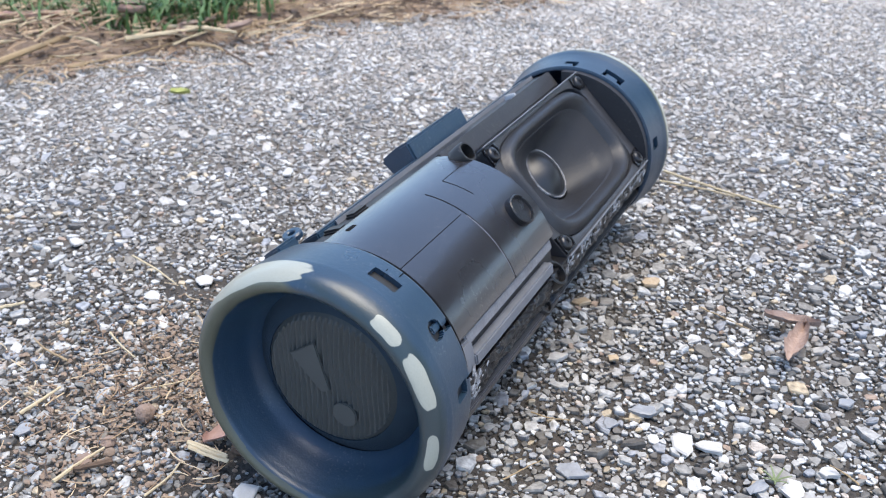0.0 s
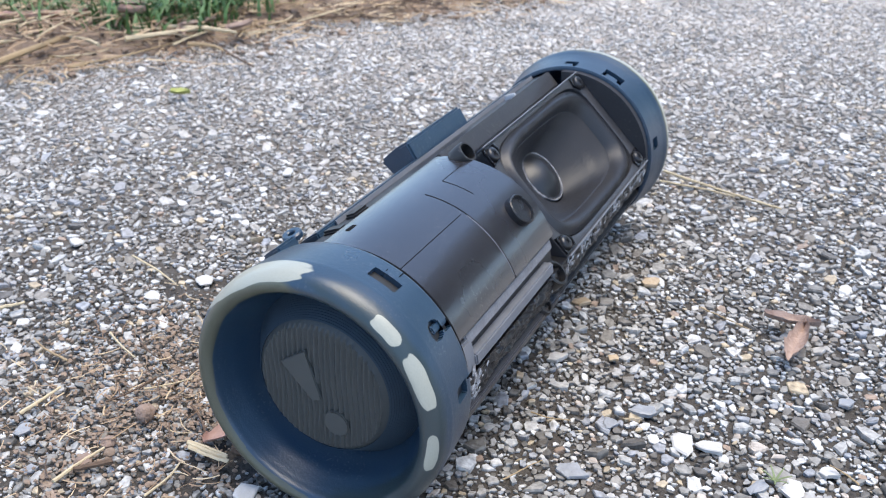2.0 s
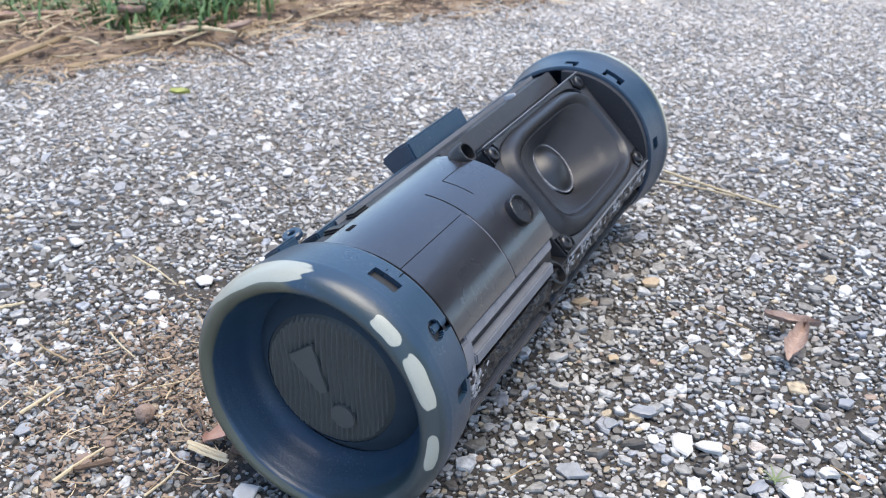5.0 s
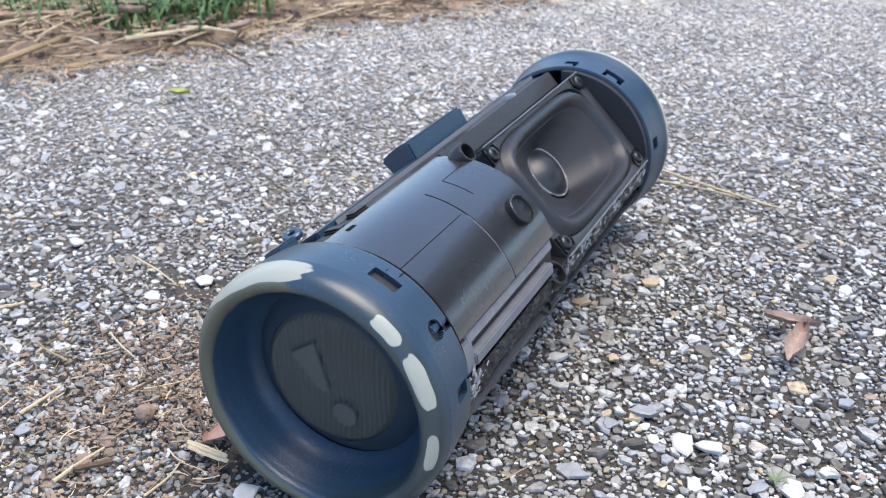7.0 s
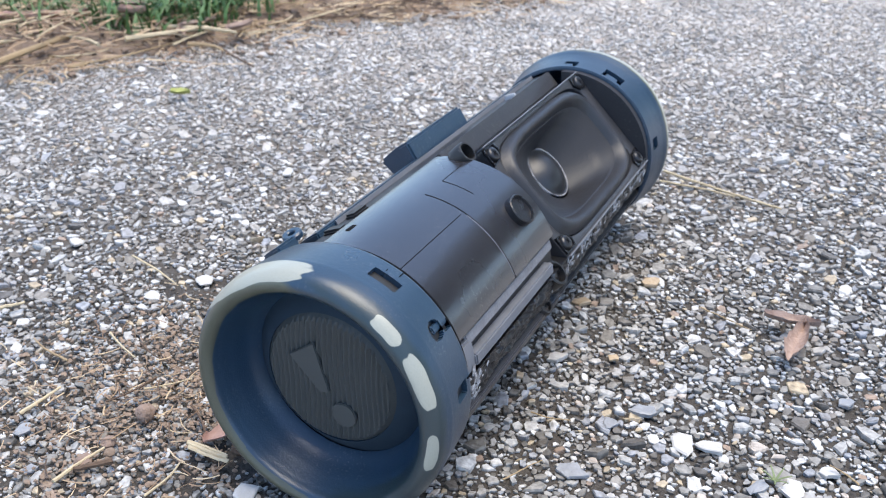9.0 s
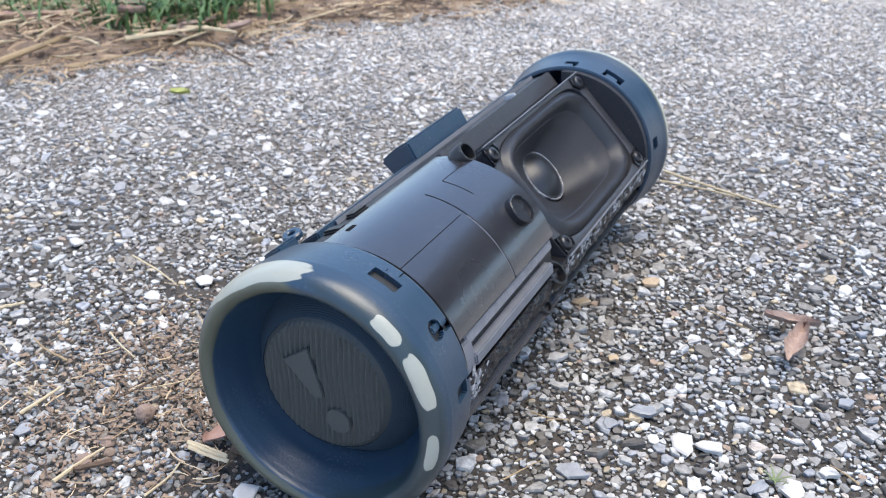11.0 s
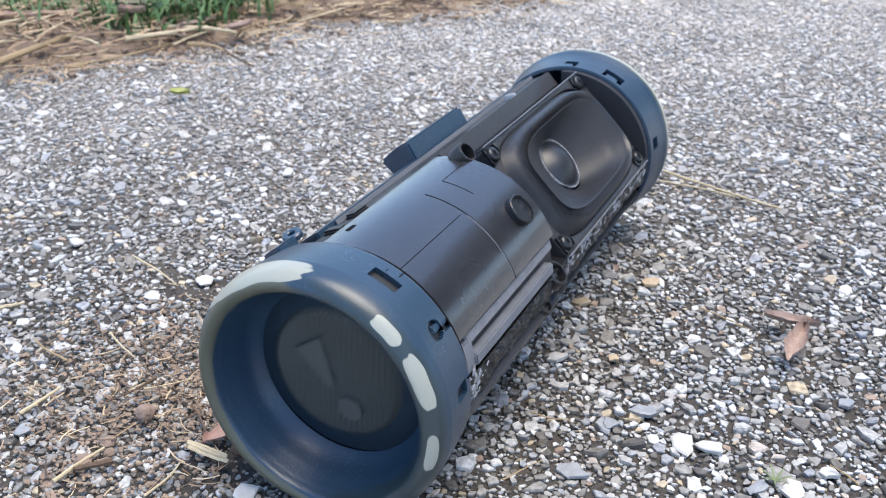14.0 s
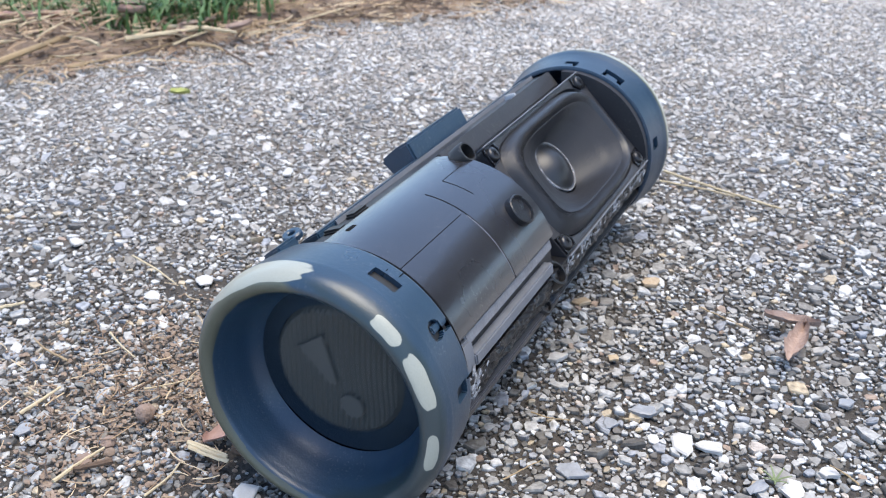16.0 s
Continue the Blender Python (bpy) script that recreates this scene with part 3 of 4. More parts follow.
        bm.transform(Matrix.Translation(pt(0.0386, a, s)) @ Matrix.Rotation(radians(a), 4, "Y") @ Matrix.Rotation(rng.uniform(-1.6, 1.6), 4, "Z") @ Matrix.Diagonal((k, k * rng.uniform(1.0, 3.5), k * 0.5, 1)))
        part("glue_blob", bm, GLUE_WHITE, sp)
    # the other flank: channel, bright edge, navy strip and its raised foot
    part("side_channel", sector(0.030, 0.2240, -76, -64, 0.030, 0.0376, 10, 0.0004), BLACK, sp, "black plastic channel")
    part("bright_edge", sector(0.050, 0.2230, -75.4, -74.6, 0.036, 0.0392, 2), RIDGE, sp)
    part("navy_strip", sector(0.0400, 0.2200, -100, -76, 0.030, 0.0394, 16, 0.0006), BLUE, sp, "navy rubber strip")
    part("navy_foot", sector(0.1095, 0.1560, -96, -77, 0.038, 0.0468, 14, 0.0022), BLUE, sp, "raised navy rubber foot")
    part("side_plate", box(-0.0345, -0.0266, 0.1085, 0.2225, 0.004, 0.0188, 0.0005), FRAME, sp, "dark grey plastic side plate", smooth=False)
    part("shell_back", sector(0.0250, 0.2240, -162, -100, 0.030, 0.0390, 30, 0.0006), BLACK, sp)
    part("clip", sector(0.0530, 0.0620, -73, -66, 0.036, 0.0390, 6, 0.0008), BLACK, sp)
    part("clip", sector(0.0400, 0.0450, -74, -62, 0.036, 0.0389, 6, 0.0008), BLACK, sp)
    part("clip", sector(0.1860, 0.1880, -72, -64, 0.036, 0.0396, 6, 0.0004), METAL, sp, "bright worn clip")
    # dark patch laid on for the shade of a small oval recess
    part("oval_recess_shade", sector(0.0385, 0.0435, -58.5, -55.5, 0.0380, 0.03885, 6, 0.0003), DARK, sp)
    # screw bosses
    for x, s, z, q in ((-0.0283, 0.1080, 0.0235, 1.0), (0.0262, 0.1045, 0.0228, 1.2), (0.0318, 0.0957, 0.0158, 0.9)):
        tube = [(0, 0.0042), (0.0060, 0.0042), (0.0064, 0.0039), (0.0064, 0.0032), (0.0020, 0.0031), (0.0020, 0.0)]
        part("screw_boss", spun([(h, r * q) for h, r in tube], (x, s, z), (0, 0, 1)), BLACK, sp, "open black plastic screw boss")
    ringp = [(0, 0.0057), (0.0029, 0.0057), (0.0032, 0.0054), (0.0032, 0.0050), (0.0023, 0.0048), (0.0023, 0.0)]
    part("round_plug", spun(ringp, pt(0.0382, -1.5, 0.0940), (0, 0, 1)), PAD, sp, "round black plug")


def build_driver(sp):
    """The racetrack driver; returns what moves and by which share of the stroke."""
    cy, top = 0.1692, 0.0289
    fl = 0.1672                                     # middle of the surround along the body
    part("basket_wall", loft([(0.0262, 0.0529, 30, -0.002), (0.0262, 0.0529, 30, top - 0.0002), (0.0254, 0.0521, 30, top - 0.0002)], cy), FRAME, sp)
    part("driver_frame", loft([(0.0258, 0.0525, 30, top - 0.003), (0.0258, 0.0525, 30, top), (0.0243, 0.0478, 7, top), (0.0236, 0.0467, 6, top - 0.0005), (0.0234, 0.0464, 5.5, top - 0.004)], cy), FRAME, sp, "black plastic driver frame")
    for x in (-0.0262, 0.0256):
        part("frame_edge", box(x, x + 0.0005, 0.1168, 0.2216, top - 0.004, top + 0.0012), RIDGE, sp, smooth=False)
    for x, y, turn in ((-0.0216, 0.1206, 0.4), (-0.0218, 0.2166, 1.0), (0.0214, 0.2160, 0.1), (0.0212, 0.1212, 0.7)):
        sx, sy = math.copysign(1, x), math.copysign(1, y - cy)
        bm = bmesh.new()
        # a chamfered corner pad with a raised rim
        ring = [(x + sx * 0.0036, y + sy * 0.0044), (x + sx * 0.0036, y - sy * 0.0046), (x + sx * 0.0004, y - sy * 0.0060), (x - sx * 0.0034, y - sy * 0.0016), (x - sx * 0.0040, y + sy * 0.0044)]
        for z0, z1, k0 in ((0.0, 0.0009, 1.0), (0.0009, 0.0003, 0.84)):
            lo = [bm.verts.new((x + (px - x) * k0, y + (py - y) * k0, top + z0)) for px, py in ring]
            hi = [bm.verts.new((x + (px - x) * k0 * 0.97, y + (py - y) * k0 * 0.97, top + z1)) for px, py in ring]
            for i in range(5):
                bm.faces.new((lo[i], lo[(i + 1) % 5], hi[(i + 1) % 5], hi[i]))
            if z0:
                bm.faces.new(hi)
                for i in range(5):
                    bm.faces.new((up0[i], up0[(i + 1) % 5], lo[(i + 1) % 5], lo[i]))
            up0 = hi
        part("screw_pad", bm, PAD, sp, "glossy black corner pad", smooth=False)
        sc = part("screw", spun([(0, 0.0030), (0.0013, 0.0029), (0.0019, 0.0024), (0.0021, 0.0017), (0.0020, 0.0)], (x, y, top - 0.0002), (0, 0, 1), 28), STEEL, sp, "black steel cross-head screw")
        for q in (0, 1):
            bm = box(-0.0017, 0.0017, -0.00035, 0.00035, -0.0003, 0.00008)
            bm.transform(Matrix.Translation((x, y, top + 0.0018)) @ Matrix.Rotation(turn + q * math.pi / 2, 4, "Z"))
            part("screw_slot", bm, DARK, sc, smooth=False)
    # dark bulkhead between the driver and the far cap
    bm = sector(0.2222, 0.2262, -52, 52, 0.0, 0.0386, 40)
    part("bulkhead", bm, FRAME, sp, "matt black plastic bulkhead")
    moving = []
    # half-roll surround in narrow nested rings, each with a skirt, riding a share of the stroke
    k = 44
    edge = [(0.0236 - 0.0058 * i / k, 0.0462 - 0.0070 * i / k, 4.6 - 0.8 * i / k, top - 0.0005 + 0.0032 * math.sin(math.pi * min(1.0, 0.02 + 0.98 * (i / k) ** 1.05)) - 0.0006 * (i / k) ** 2) for i in range(k + 1)]
    for i in range(k):
        (w0, l0, e0, z0), (w1, l1, e1, z1) = edge[i], edge[i + 1]
        mid = ((w0 + w1) / 2, (l0 + l1) / 2, (e0 + e1) / 2, (z0 + z1) / 2 + 0.00003)
        rings = [(w0 + 0.00012, l0 + 0.00012, e0, z0 - 0.0009), (w0, l0, e0, z0), mid, (w1, l1, e1, z1), (w1 - 0.00012, l1 - 0.00012, e1, z1 - 0.0009)]
        moving.append((part("surround_ring", loft(rings, fl, 108), ROLL, sp, "black rubber surround" if i == 0 else ""), ((i + 0.5) / k) ** 1.2))
    w, ln, e, z = edge[-1]
    cap, cap_z = 0.0118, 0.0160                     # radius and seat of the dust cap
    cone = [(w + 0.0003, ln + 0.0003, e, z - 0.0006), (w, ln, e, z), (w - 0.0005, ln - 0.0006, e, z - 0.0002)]
    for j in range(1, 15):
        q = j / 14
        step = 0.00035 if q > 0.3 else 0.0
        cone.append((w - 0.0006 + (cap + 0.0006 - w) * q, ln - 0.0007 + (cap + 0.0006 - ln) * q ** 0.92, e + (2 - e) * q ** 0.75, z - 0.0006 - step - (z - 0.0010 - cap_z) * q ** 1.05))
    cn = part("cone", loft(cone, fl), CONE, sp, "black concave driver cone")
    moving.append((cn, 1.0))
    dome = [(-0.0016, cap), (0.0002, cap), (0.0007, cap - 0.0006), (0.0005, cap - 0.0011)] + [(0.0004 + 0.0042 * (1 - (1 - q) ** 2), (cap - 0.0012) * (1 - q)) for q in [0.04 + 0.96 * i / 11 for i in range(12)]]
    part("dust_cap", spun(dome, (-0.001, fl, cap_z), (0, 0, 1), 72), RUBBER, cn, "glossy black dust cap")
    # glue line with its bright arcs put into the colour
    part("dust_cap_rim", spun([(0.0001, cap + 0.0003), (0.0007, cap + 0.0001), (0.0008, cap - 0.0003), (0.0006, cap - 0.0005)], (-0.001, fl, cap_z), (0, 0, 1), 72), GLUE_GLINTS, cn, "glue line round the dust cap with painted glints")
    # a flattened lead running up the cone
    part("lead_ridge", stalk([(0.002 + 0.0006 * i, fl + cap + 0.001 + 0.0017 * i, cap_z + 0.0004 + 0.00068 * i) for i in range(11)], 0.0007, 0.0004, 8, 0.5), CONE, cn, "lead under the cone's skin")
    return moving


def build_radiator(sp):
    """The passive radiator in the near cap; returns what moves and by which share."""
    rest, moving = 0.0118, []
    bm = bmesh.new()
    R = 0.0226
    # a plate of fine wavy ribs: one dense fan of strips over the disc
    nx, ny = 230, 40
    rows = []
    for i in range(nx + 1):
        x = -R + 2 * R * i / nx
        x = max(-R * 0.99999, min(R * 0.99999, x))
        h = math.sqrt(R * R - x * x)
        row = []
        for j in range(ny + 1):
            z = -h + 2 * h * j / ny
            rr = math.hypot(x, z) / R
            wave = math.sin(2 * math.pi * (x + 0.00035 * math.sin(z * 190 + x * 60)) / 0.00185)
            lift = 0.00045 * wave * (1 if rr < 0.93 else 0)
            row.append(bm.verts.new((x, rest - lift + 0.0016 * max(0, rr - 0.93) / 0.07, z)))
        rows.append(row)
    for a, b in zip(rows, rows[1:]):
        for j in range(ny):
            bm.faces.new((a[j], a[j + 1], b[j + 1], b[j]))
    up = Matrix.Translation((0, 0, RAX + 0.0012))
    plate = part("passive_radiator", bm, RAD, sp, "dark grey-green rubber radiator plate with fine ribs", up)
    moving.append((plate, 1.0))
    for name, pts in (("emblem_bar", EMBLEM), ("emblem_dot", [(0.0050 + 0.0043 * math.cos(a), -0.0110 + 0.0043 * math.sin(a)) for a in [2 * math.pi * i / 32 for i in range(32)]])):
        bm = bmesh.new()
        fr = [bm.verts.new((x, rest - 0.0010, z)) for x, z in pts]
        bk = [bm.verts.new((x, rest + 0.0006, z)) for x, z in pts]
        bm.faces.new(fr)
        for i in range(len(pts)):
            j = (i + 1) % len(pts)
            bm.faces.new((fr[i], fr[j], bk[j], bk[i]))
        bmesh.ops.bevel(bm, geom=[e for e in bm.edges if all(v in fr for v in e.verts)], offset=0.0003, segments=2, affect="EDGES")
        part(name, bm, RAD, plate, "plain raised rubber shape", up)
    k = 16
    for i in range(k):
        a, b = 0.0226 + 0.0076 * i / k, 0.0226 + 0.0076 * (i + 1) / k
        fa, fb = (rest + 0.0010 + 0.0062 * (i / k), rest + 0.0010 + 0.0062 * ((i + 1) / k))
        bm = lathe([(fa + 0.0012, a - 0.0001), (fa, a), (fb, b), (fb + 0.0012, b + 0.0001)], 96)
        moving.append((part("radiator_surround", bm, SURR, sp, "black rubber radiator surround" if i == 0 else "", Matrix.Translation((0, 0, 0.0012)) @ TURN), 1 - (i + 0.5) / k))
    return moving


EMBLEM = [(-0.0136, 0.0062), (-0.0044, 0.0126), (0.0004, -0.0036), (-0.0030, -0.0050)]


def build_speaker():
    sp = tagged(new("portable_speaker"), "stripped cylindrical loudspeaker with navy camouflage end caps on the path", "loudspeaker")
    build_caps(sp)
    build_body(sp)
    return build_driver(sp), build_radiator(sp)


# ---- what lies on the path ----
def stalk(pts, r0, r1, n=7, flat=1.0):
    """A bent tapering stalk through points."""
    bm = bmesh.new()
    rows = []
    p = [Vector(q) for q in pts]
    for i, q in enumerate(p):
        d = (p[min(i + 1, len(p) - 1)] - p[max(i - 1, 0)]).normalized()
        side = d.cross(Vector((0, 0, 1))).normalized()
        up = side.cross(d)
        r = r0 + (r1 - r0) * i / (len(p) - 1)
        rows.append([bm.verts.new(q + side * r * math.cos(2 * math.pi * k / n) + up * r * flat * math.sin(2 * math.pi * k / n)) for k in range(n)])
    for a, b in zip(rows, rows[1:]):
        for k in range(n):
            bm.faces.new((a[k], a[(k + 1) % n], b[(k + 1) % n], b[k]))
    bm.faces.new(rows[0])
    bm.faces.new(rows[-1])
    return bm


def lay(x0, y0, x1, y1, z=0.0022, bend=0.004, seed=0, n=9):
    rng = random.Random(seed)
    d = Vector((x1 - x0, y1 - y0, 0))
    side = Vector((-d.y, d.x, 0)).normalized()
    b, c = rng.uniform(-bend, bend), rng.uniform(-bend, bend)
    return [Vector((x0, y0, z)) + d * (i / n) + side * (b * math.sin(math.pi * i / n) + 0.12 * c * math.sin(2.3 * math.pi * i / n)) + Vector((0, 0, 0.0003 * rng.random())) for i in range(n + 1)]


def litter(name, bm, material, label, category, group=""):
    return tagged(part(name, bm, material, None, m=Matrix()), label, category, group)


def leaf(cx, cy, z, length, width, turn, curl, seed, n=10):
    """A curled dry leaf with a midrib and a ragged edge, of two skins."""
    bm = bmesh.new()
    rng = random.Random(seed)
    q = Matrix.Translation((cx, cy, z)) @ Matrix.Rotation(turn, 4, "Z")
    skins = []
    for skin in (0.0, -0.00035):
        rows = []
        for i in range(n + 1):
            t = i / n
            w = width * 0.5 * (math.sin(math.pi * min(1, 0.08 + t * 0.9)) ** 0.7)
            row = []
            for j in range(-4, 5):
                u = j / 4
                e = noise.noise(Vector((t * 5, u * 3, seed)))
                row.append(bm.verts.new(q @ Vector(((t - 0.5) * length + 0.1 * length * e * abs(u), w * u * (1 + 0.3 * e), skin + curl * (u * u) * width + 0.12 * width * e + 0.10 * length * curl * (2 * t - 1) ** 2))))
            rows.append(row)
        for a, b in zip(rows, rows[1:]):
            for j in range(8):
                bm.faces.new((a[j], a[j + 1], b[j + 1], b[j]))
        skins.append(rows)
    a, b = skins
    for i in range(n):
        for j in (0, 8):
            bm.faces.new((a[i][j], a[i + 1][j], b[i + 1][j], b[i][j]))
    for i in (0, n):
        for j in range(8):
            bm.faces.new((a[i][j], a[i][j + 1], b[i][j + 1], b[i][j]))
    return bm


def build_litter():
    curled, flap = leaf(0.1203, 0.1605, 0.0044, 0.030, 0.0078, 1.50, 0.45, 3, 16), bpy.data.meshes.new("flap")
    half = leaf(0.1160, 0.1765, 0.0046, 0.022, 0.0058, 0.06, 0.45, 8)
    half.to_mesh(flap)
    half.free()
    curled.from_mesh(flap)
    litter("dead_leaf", curled, LEAF, "curled torn brown dead leaf on the pebbled path", "leaf")
    litter("dead_leaf", leaf(-0.0492, 0.0176, 0.0026, 0.015, 0.0065, 1.15, 0.25, 5), LEAF_PINK, "faded pink dead leaf on the pebbles", "leaf")
    litter("small_leaf", leaf(-0.3018, 0.3006, 0.004, 0.014, 0.008, 0.4, 0.3, 6), LEAF_YELLOW, "small yellow-green leaf on the path", "leaf")
    # a seed ball
    bm = bmesh.new()
    bmesh.ops.create_icosphere(bm, subdivisions=4, radius=0.0035)
    for v in bm.verts:
        v.co *= 1 + 0.13 * noise.fractal(v.co * 420, 1, 2, 3)
    bm.transform(Matrix.Translation((-0.0806, 0.0141, 0.0034)))
    litter("seed_ball", bm, NUT, "round wrinkled brown seed ball on the path", "seed")
    for k, (x, y, r) in enumerate(((-0.0835, -0.002, 0.0026), (-0.079, -0.006, 0.0022), (-0.0835, -0.014, 0.0032), (-0.062, 0.062, 0.0026))):
        bm = bmesh.new()
        bmesh.ops.create_icosphere(bm, subdivisions=3, radius=r)
        for v in bm.verts:
            v.co *= 1 + 0.35 * noise.fractal(v.co * 300 + Vector((k, 0, 0)), 1, 2, 3)
            v.co.z *= 0.6
        bm.transform(Matrix.Translation((x, y, r * 0.45)))
        litter("soil_clump", bm, SOIL if k % 2 else NUT, "crumbly brown clump of soil", "soil", "soil clumps")
    # split straw by the near cap
    for k in range(4):
        o = 0.0009 * k
        litter("straw", stalk(lay(-0.0572 + o, 0.0085 - o, -0.0405 + o, 0.0080 - o, 0.0030 + 0.0004 * (k % 2), 0.0006, k), 0.0008, 0.0007, 6, 0.6), STRAW, "split pale yellow straw on the path", "straw", "straw pieces")
    # long straw on the far side
    litter("straw", stalk(lay(0.0272, 0.3145, 0.0940, 0.2920, 0.0026, 0.0015, 21), 0.0008, 0.0006), STRAW, "long pale straw stalk lying on the path", "straw", "straw pieces")
    litter("straw", stalk(lay(0.0287, 0.3004, 0.0695, 0.2971, 0.0024, 0.0015, 22), 0.0006, 0.0004), STRAW, "long pale straw stalk lying on the path", "straw", "straw pieces")
    rows = ((-0.1865, 0.0443, -0.1805, 0.0524, STRAW, 0.0009), (-0.1215, -0.0052, -0.1205, 0.0132, STRAW, 0.0008), (-0.0835, -0.0266, -0.0809, -0.0063, STRAW, 0.0008), (-0.0526, -0.0188, -0.0528, -0.0013, STRAW, 0.0005),
            (-0.0923, 0.0263, -0.0805, 0.0393, STRAW, 0.0004), (-0.1313, 0.0505, -0.1093, 0.0408, STRAW, 0.0005), (-0.1690, 0.1058, -0.1332, 0.0936, STRAW, 0.0006), (-0.0400, 0.0115, -0.0275, 0.0134, TWIG, 0.0022),
            (0.0467, 0.0388, 0.0547, 0.0537, DRY, 0.0003), (0.0416, 0.0766, 0.0560, 0.0782, DRY, 0.0003), (0.0794, 0.1762, 0.1022, 0.1674, DRY, 0.0003), (0.1510, 0.0869, 0.1412, 0.0929, DRY, 0.0004),
            (-0.1315, 0.0277, -0.1558, 0.0338, DRY, 0.0005), (-0.0731, -0.0106, -0.0818, -0.0196, TWIG, 0.0012), (-0.0930, 0.0340, -0.0990, 0.0140, TWIG, 0.0005), (-0.1150, 0.0500, -0.0960, 0.0440, TWIG, 0.0004),
            (-0.0700, 0.0260, -0.0520, 0.0120, TWIG, 0.0005), (-0.0820, 0.0460, -0.0740, 0.0560, DRY, 0.0003))
    for k, (x0, y0, x1, y1, m, r) in enumerate(rows):
        twig = m is TWIG
        litter("twig" if twig else "straw", stalk(lay(x0, y0, x1, y1, 0.0018 + r, 0.0012, 40 + k), r, r * 0.6), m,
               "thin brown twig on the pebbles" if twig else "thin dry straw stalk on the pebbles", "twig" if twig else "straw", "twigs" if twig else "straw pieces")
    # a small sprout between the pebbles
    sprout, blade = bmesh.new(), bpy.data.meshes.new("blade")
    for k in range(7):
        a = 0.9 * k + 0.3
        one = stalk([Vector((0.1262 + 0.0050 * q * math.cos(a), 0.0790 + 0.0050 * q * math.sin(a), 0.0006 + 0.0045 * q * (1 - 0.4 * q))) for q in (0, 0.35, 0.7, 1.0)], 0.0005, 0.0002, 5, 0.5)
        one.to_mesh(blade)
        one.free()
        sprout.from_mesh(blade)
    litter("weed_sprout", sprout, SPROUT, "tiny green weed sprout between the pebbles", "weed")
    # loose larger stones
    rng = np.random.default_rng(5)
    for x, y, r, h, m in LOOSE:
        v, f = stone_shape(rng, 9)
        a = rng.uniform(0, 6.28)
        c, s = math.cos(a), math.sin(a)
        me = bpy.data.meshes.new("loose_stone")
        me.from_pydata([(x + r * (c * q[0] - s * q[1]), y + r * (s * q[0] + c * q[1]), h * q[2] * 0.55 + h * 0.05) for q in v], [], f)
        me.materials.append(PALE if m == 0 else BLUEGREY if m == 1 else TAN)
        tagged(new("loose_stone", me), ("pale cream", "blue-grey", "tan")[m] + " broken pebble lying on the path", "stone", "loose stones")


LOOSE = ((0.0943, 0.0851, 0.0046, 0.0026, 0), (0.1033, 0.0881, 0.0048, 0.0028, 0), (0.1323, 0.0775, 0.0052, 0.0030, 0), (0.0770, 0.0984, 0.0050, 0.0028, 1), (0.0643, 0.0549, 0.0054, 0.0030, 1), (0.0361, 0.1168, 0.0042, 0.0034, 0),
         (0.0282, 0.0991, 0.0022, 0.0024, 2), (0.0314, 0.1625, 0.0040, 0.0030, 2), (0.0533, 0.1916, 0.0044, 0.0028, 2), (-0.0254, -0.0007, 0.0052, 0.0034, 0), (-0.0680, 0.0350, 0.0046, 0.0028, 0), (-0.1388, 0.0844, 0.0044, 0.0026, 0),
         (-0.1268, 0.1062, 0.0046, 0.0028, 0), (-0.2067, 0.1089, 0.0040, 0.0028, 0), (-0.1641, 0.2252, 0.0050, 0.0030, 0), (0.0567, 0.1261, 0.0023, 0.0022, 2), (0.1418, 0.0923, 0.0034, 0.0026, 0), (0.1427, 0.1352, 0.0036, 0.0026, 1),
         (0.1214, 0.0737, 0.0037, 0.0026, 1), (-0.1168, -0.0087, 0.0040, 0.0028, 1), (0.0682, 0.0856, 0.0032, 0.0024, 1))
PALE = mat("pale_pebble", (0.47, 0.46, 0.44), 0.55, vary=(0.33, 0.315, 0.29), scale=260, bump=0.5, bump_scale=500)
BLUEGREY = mat("blue_grey_pebble", (0.26, 0.27, 0.285), 0.5, vary=(0.15, 0.155, 0.165), scale=140, bump=0.5, bump_scale=500)
TAN = mat("tan_pebble", (0.42, 0.33, 0.22), 0.55, vary=(0.26, 0.18, 0.11), scale=140, bump=0.5, bump_scale=500)


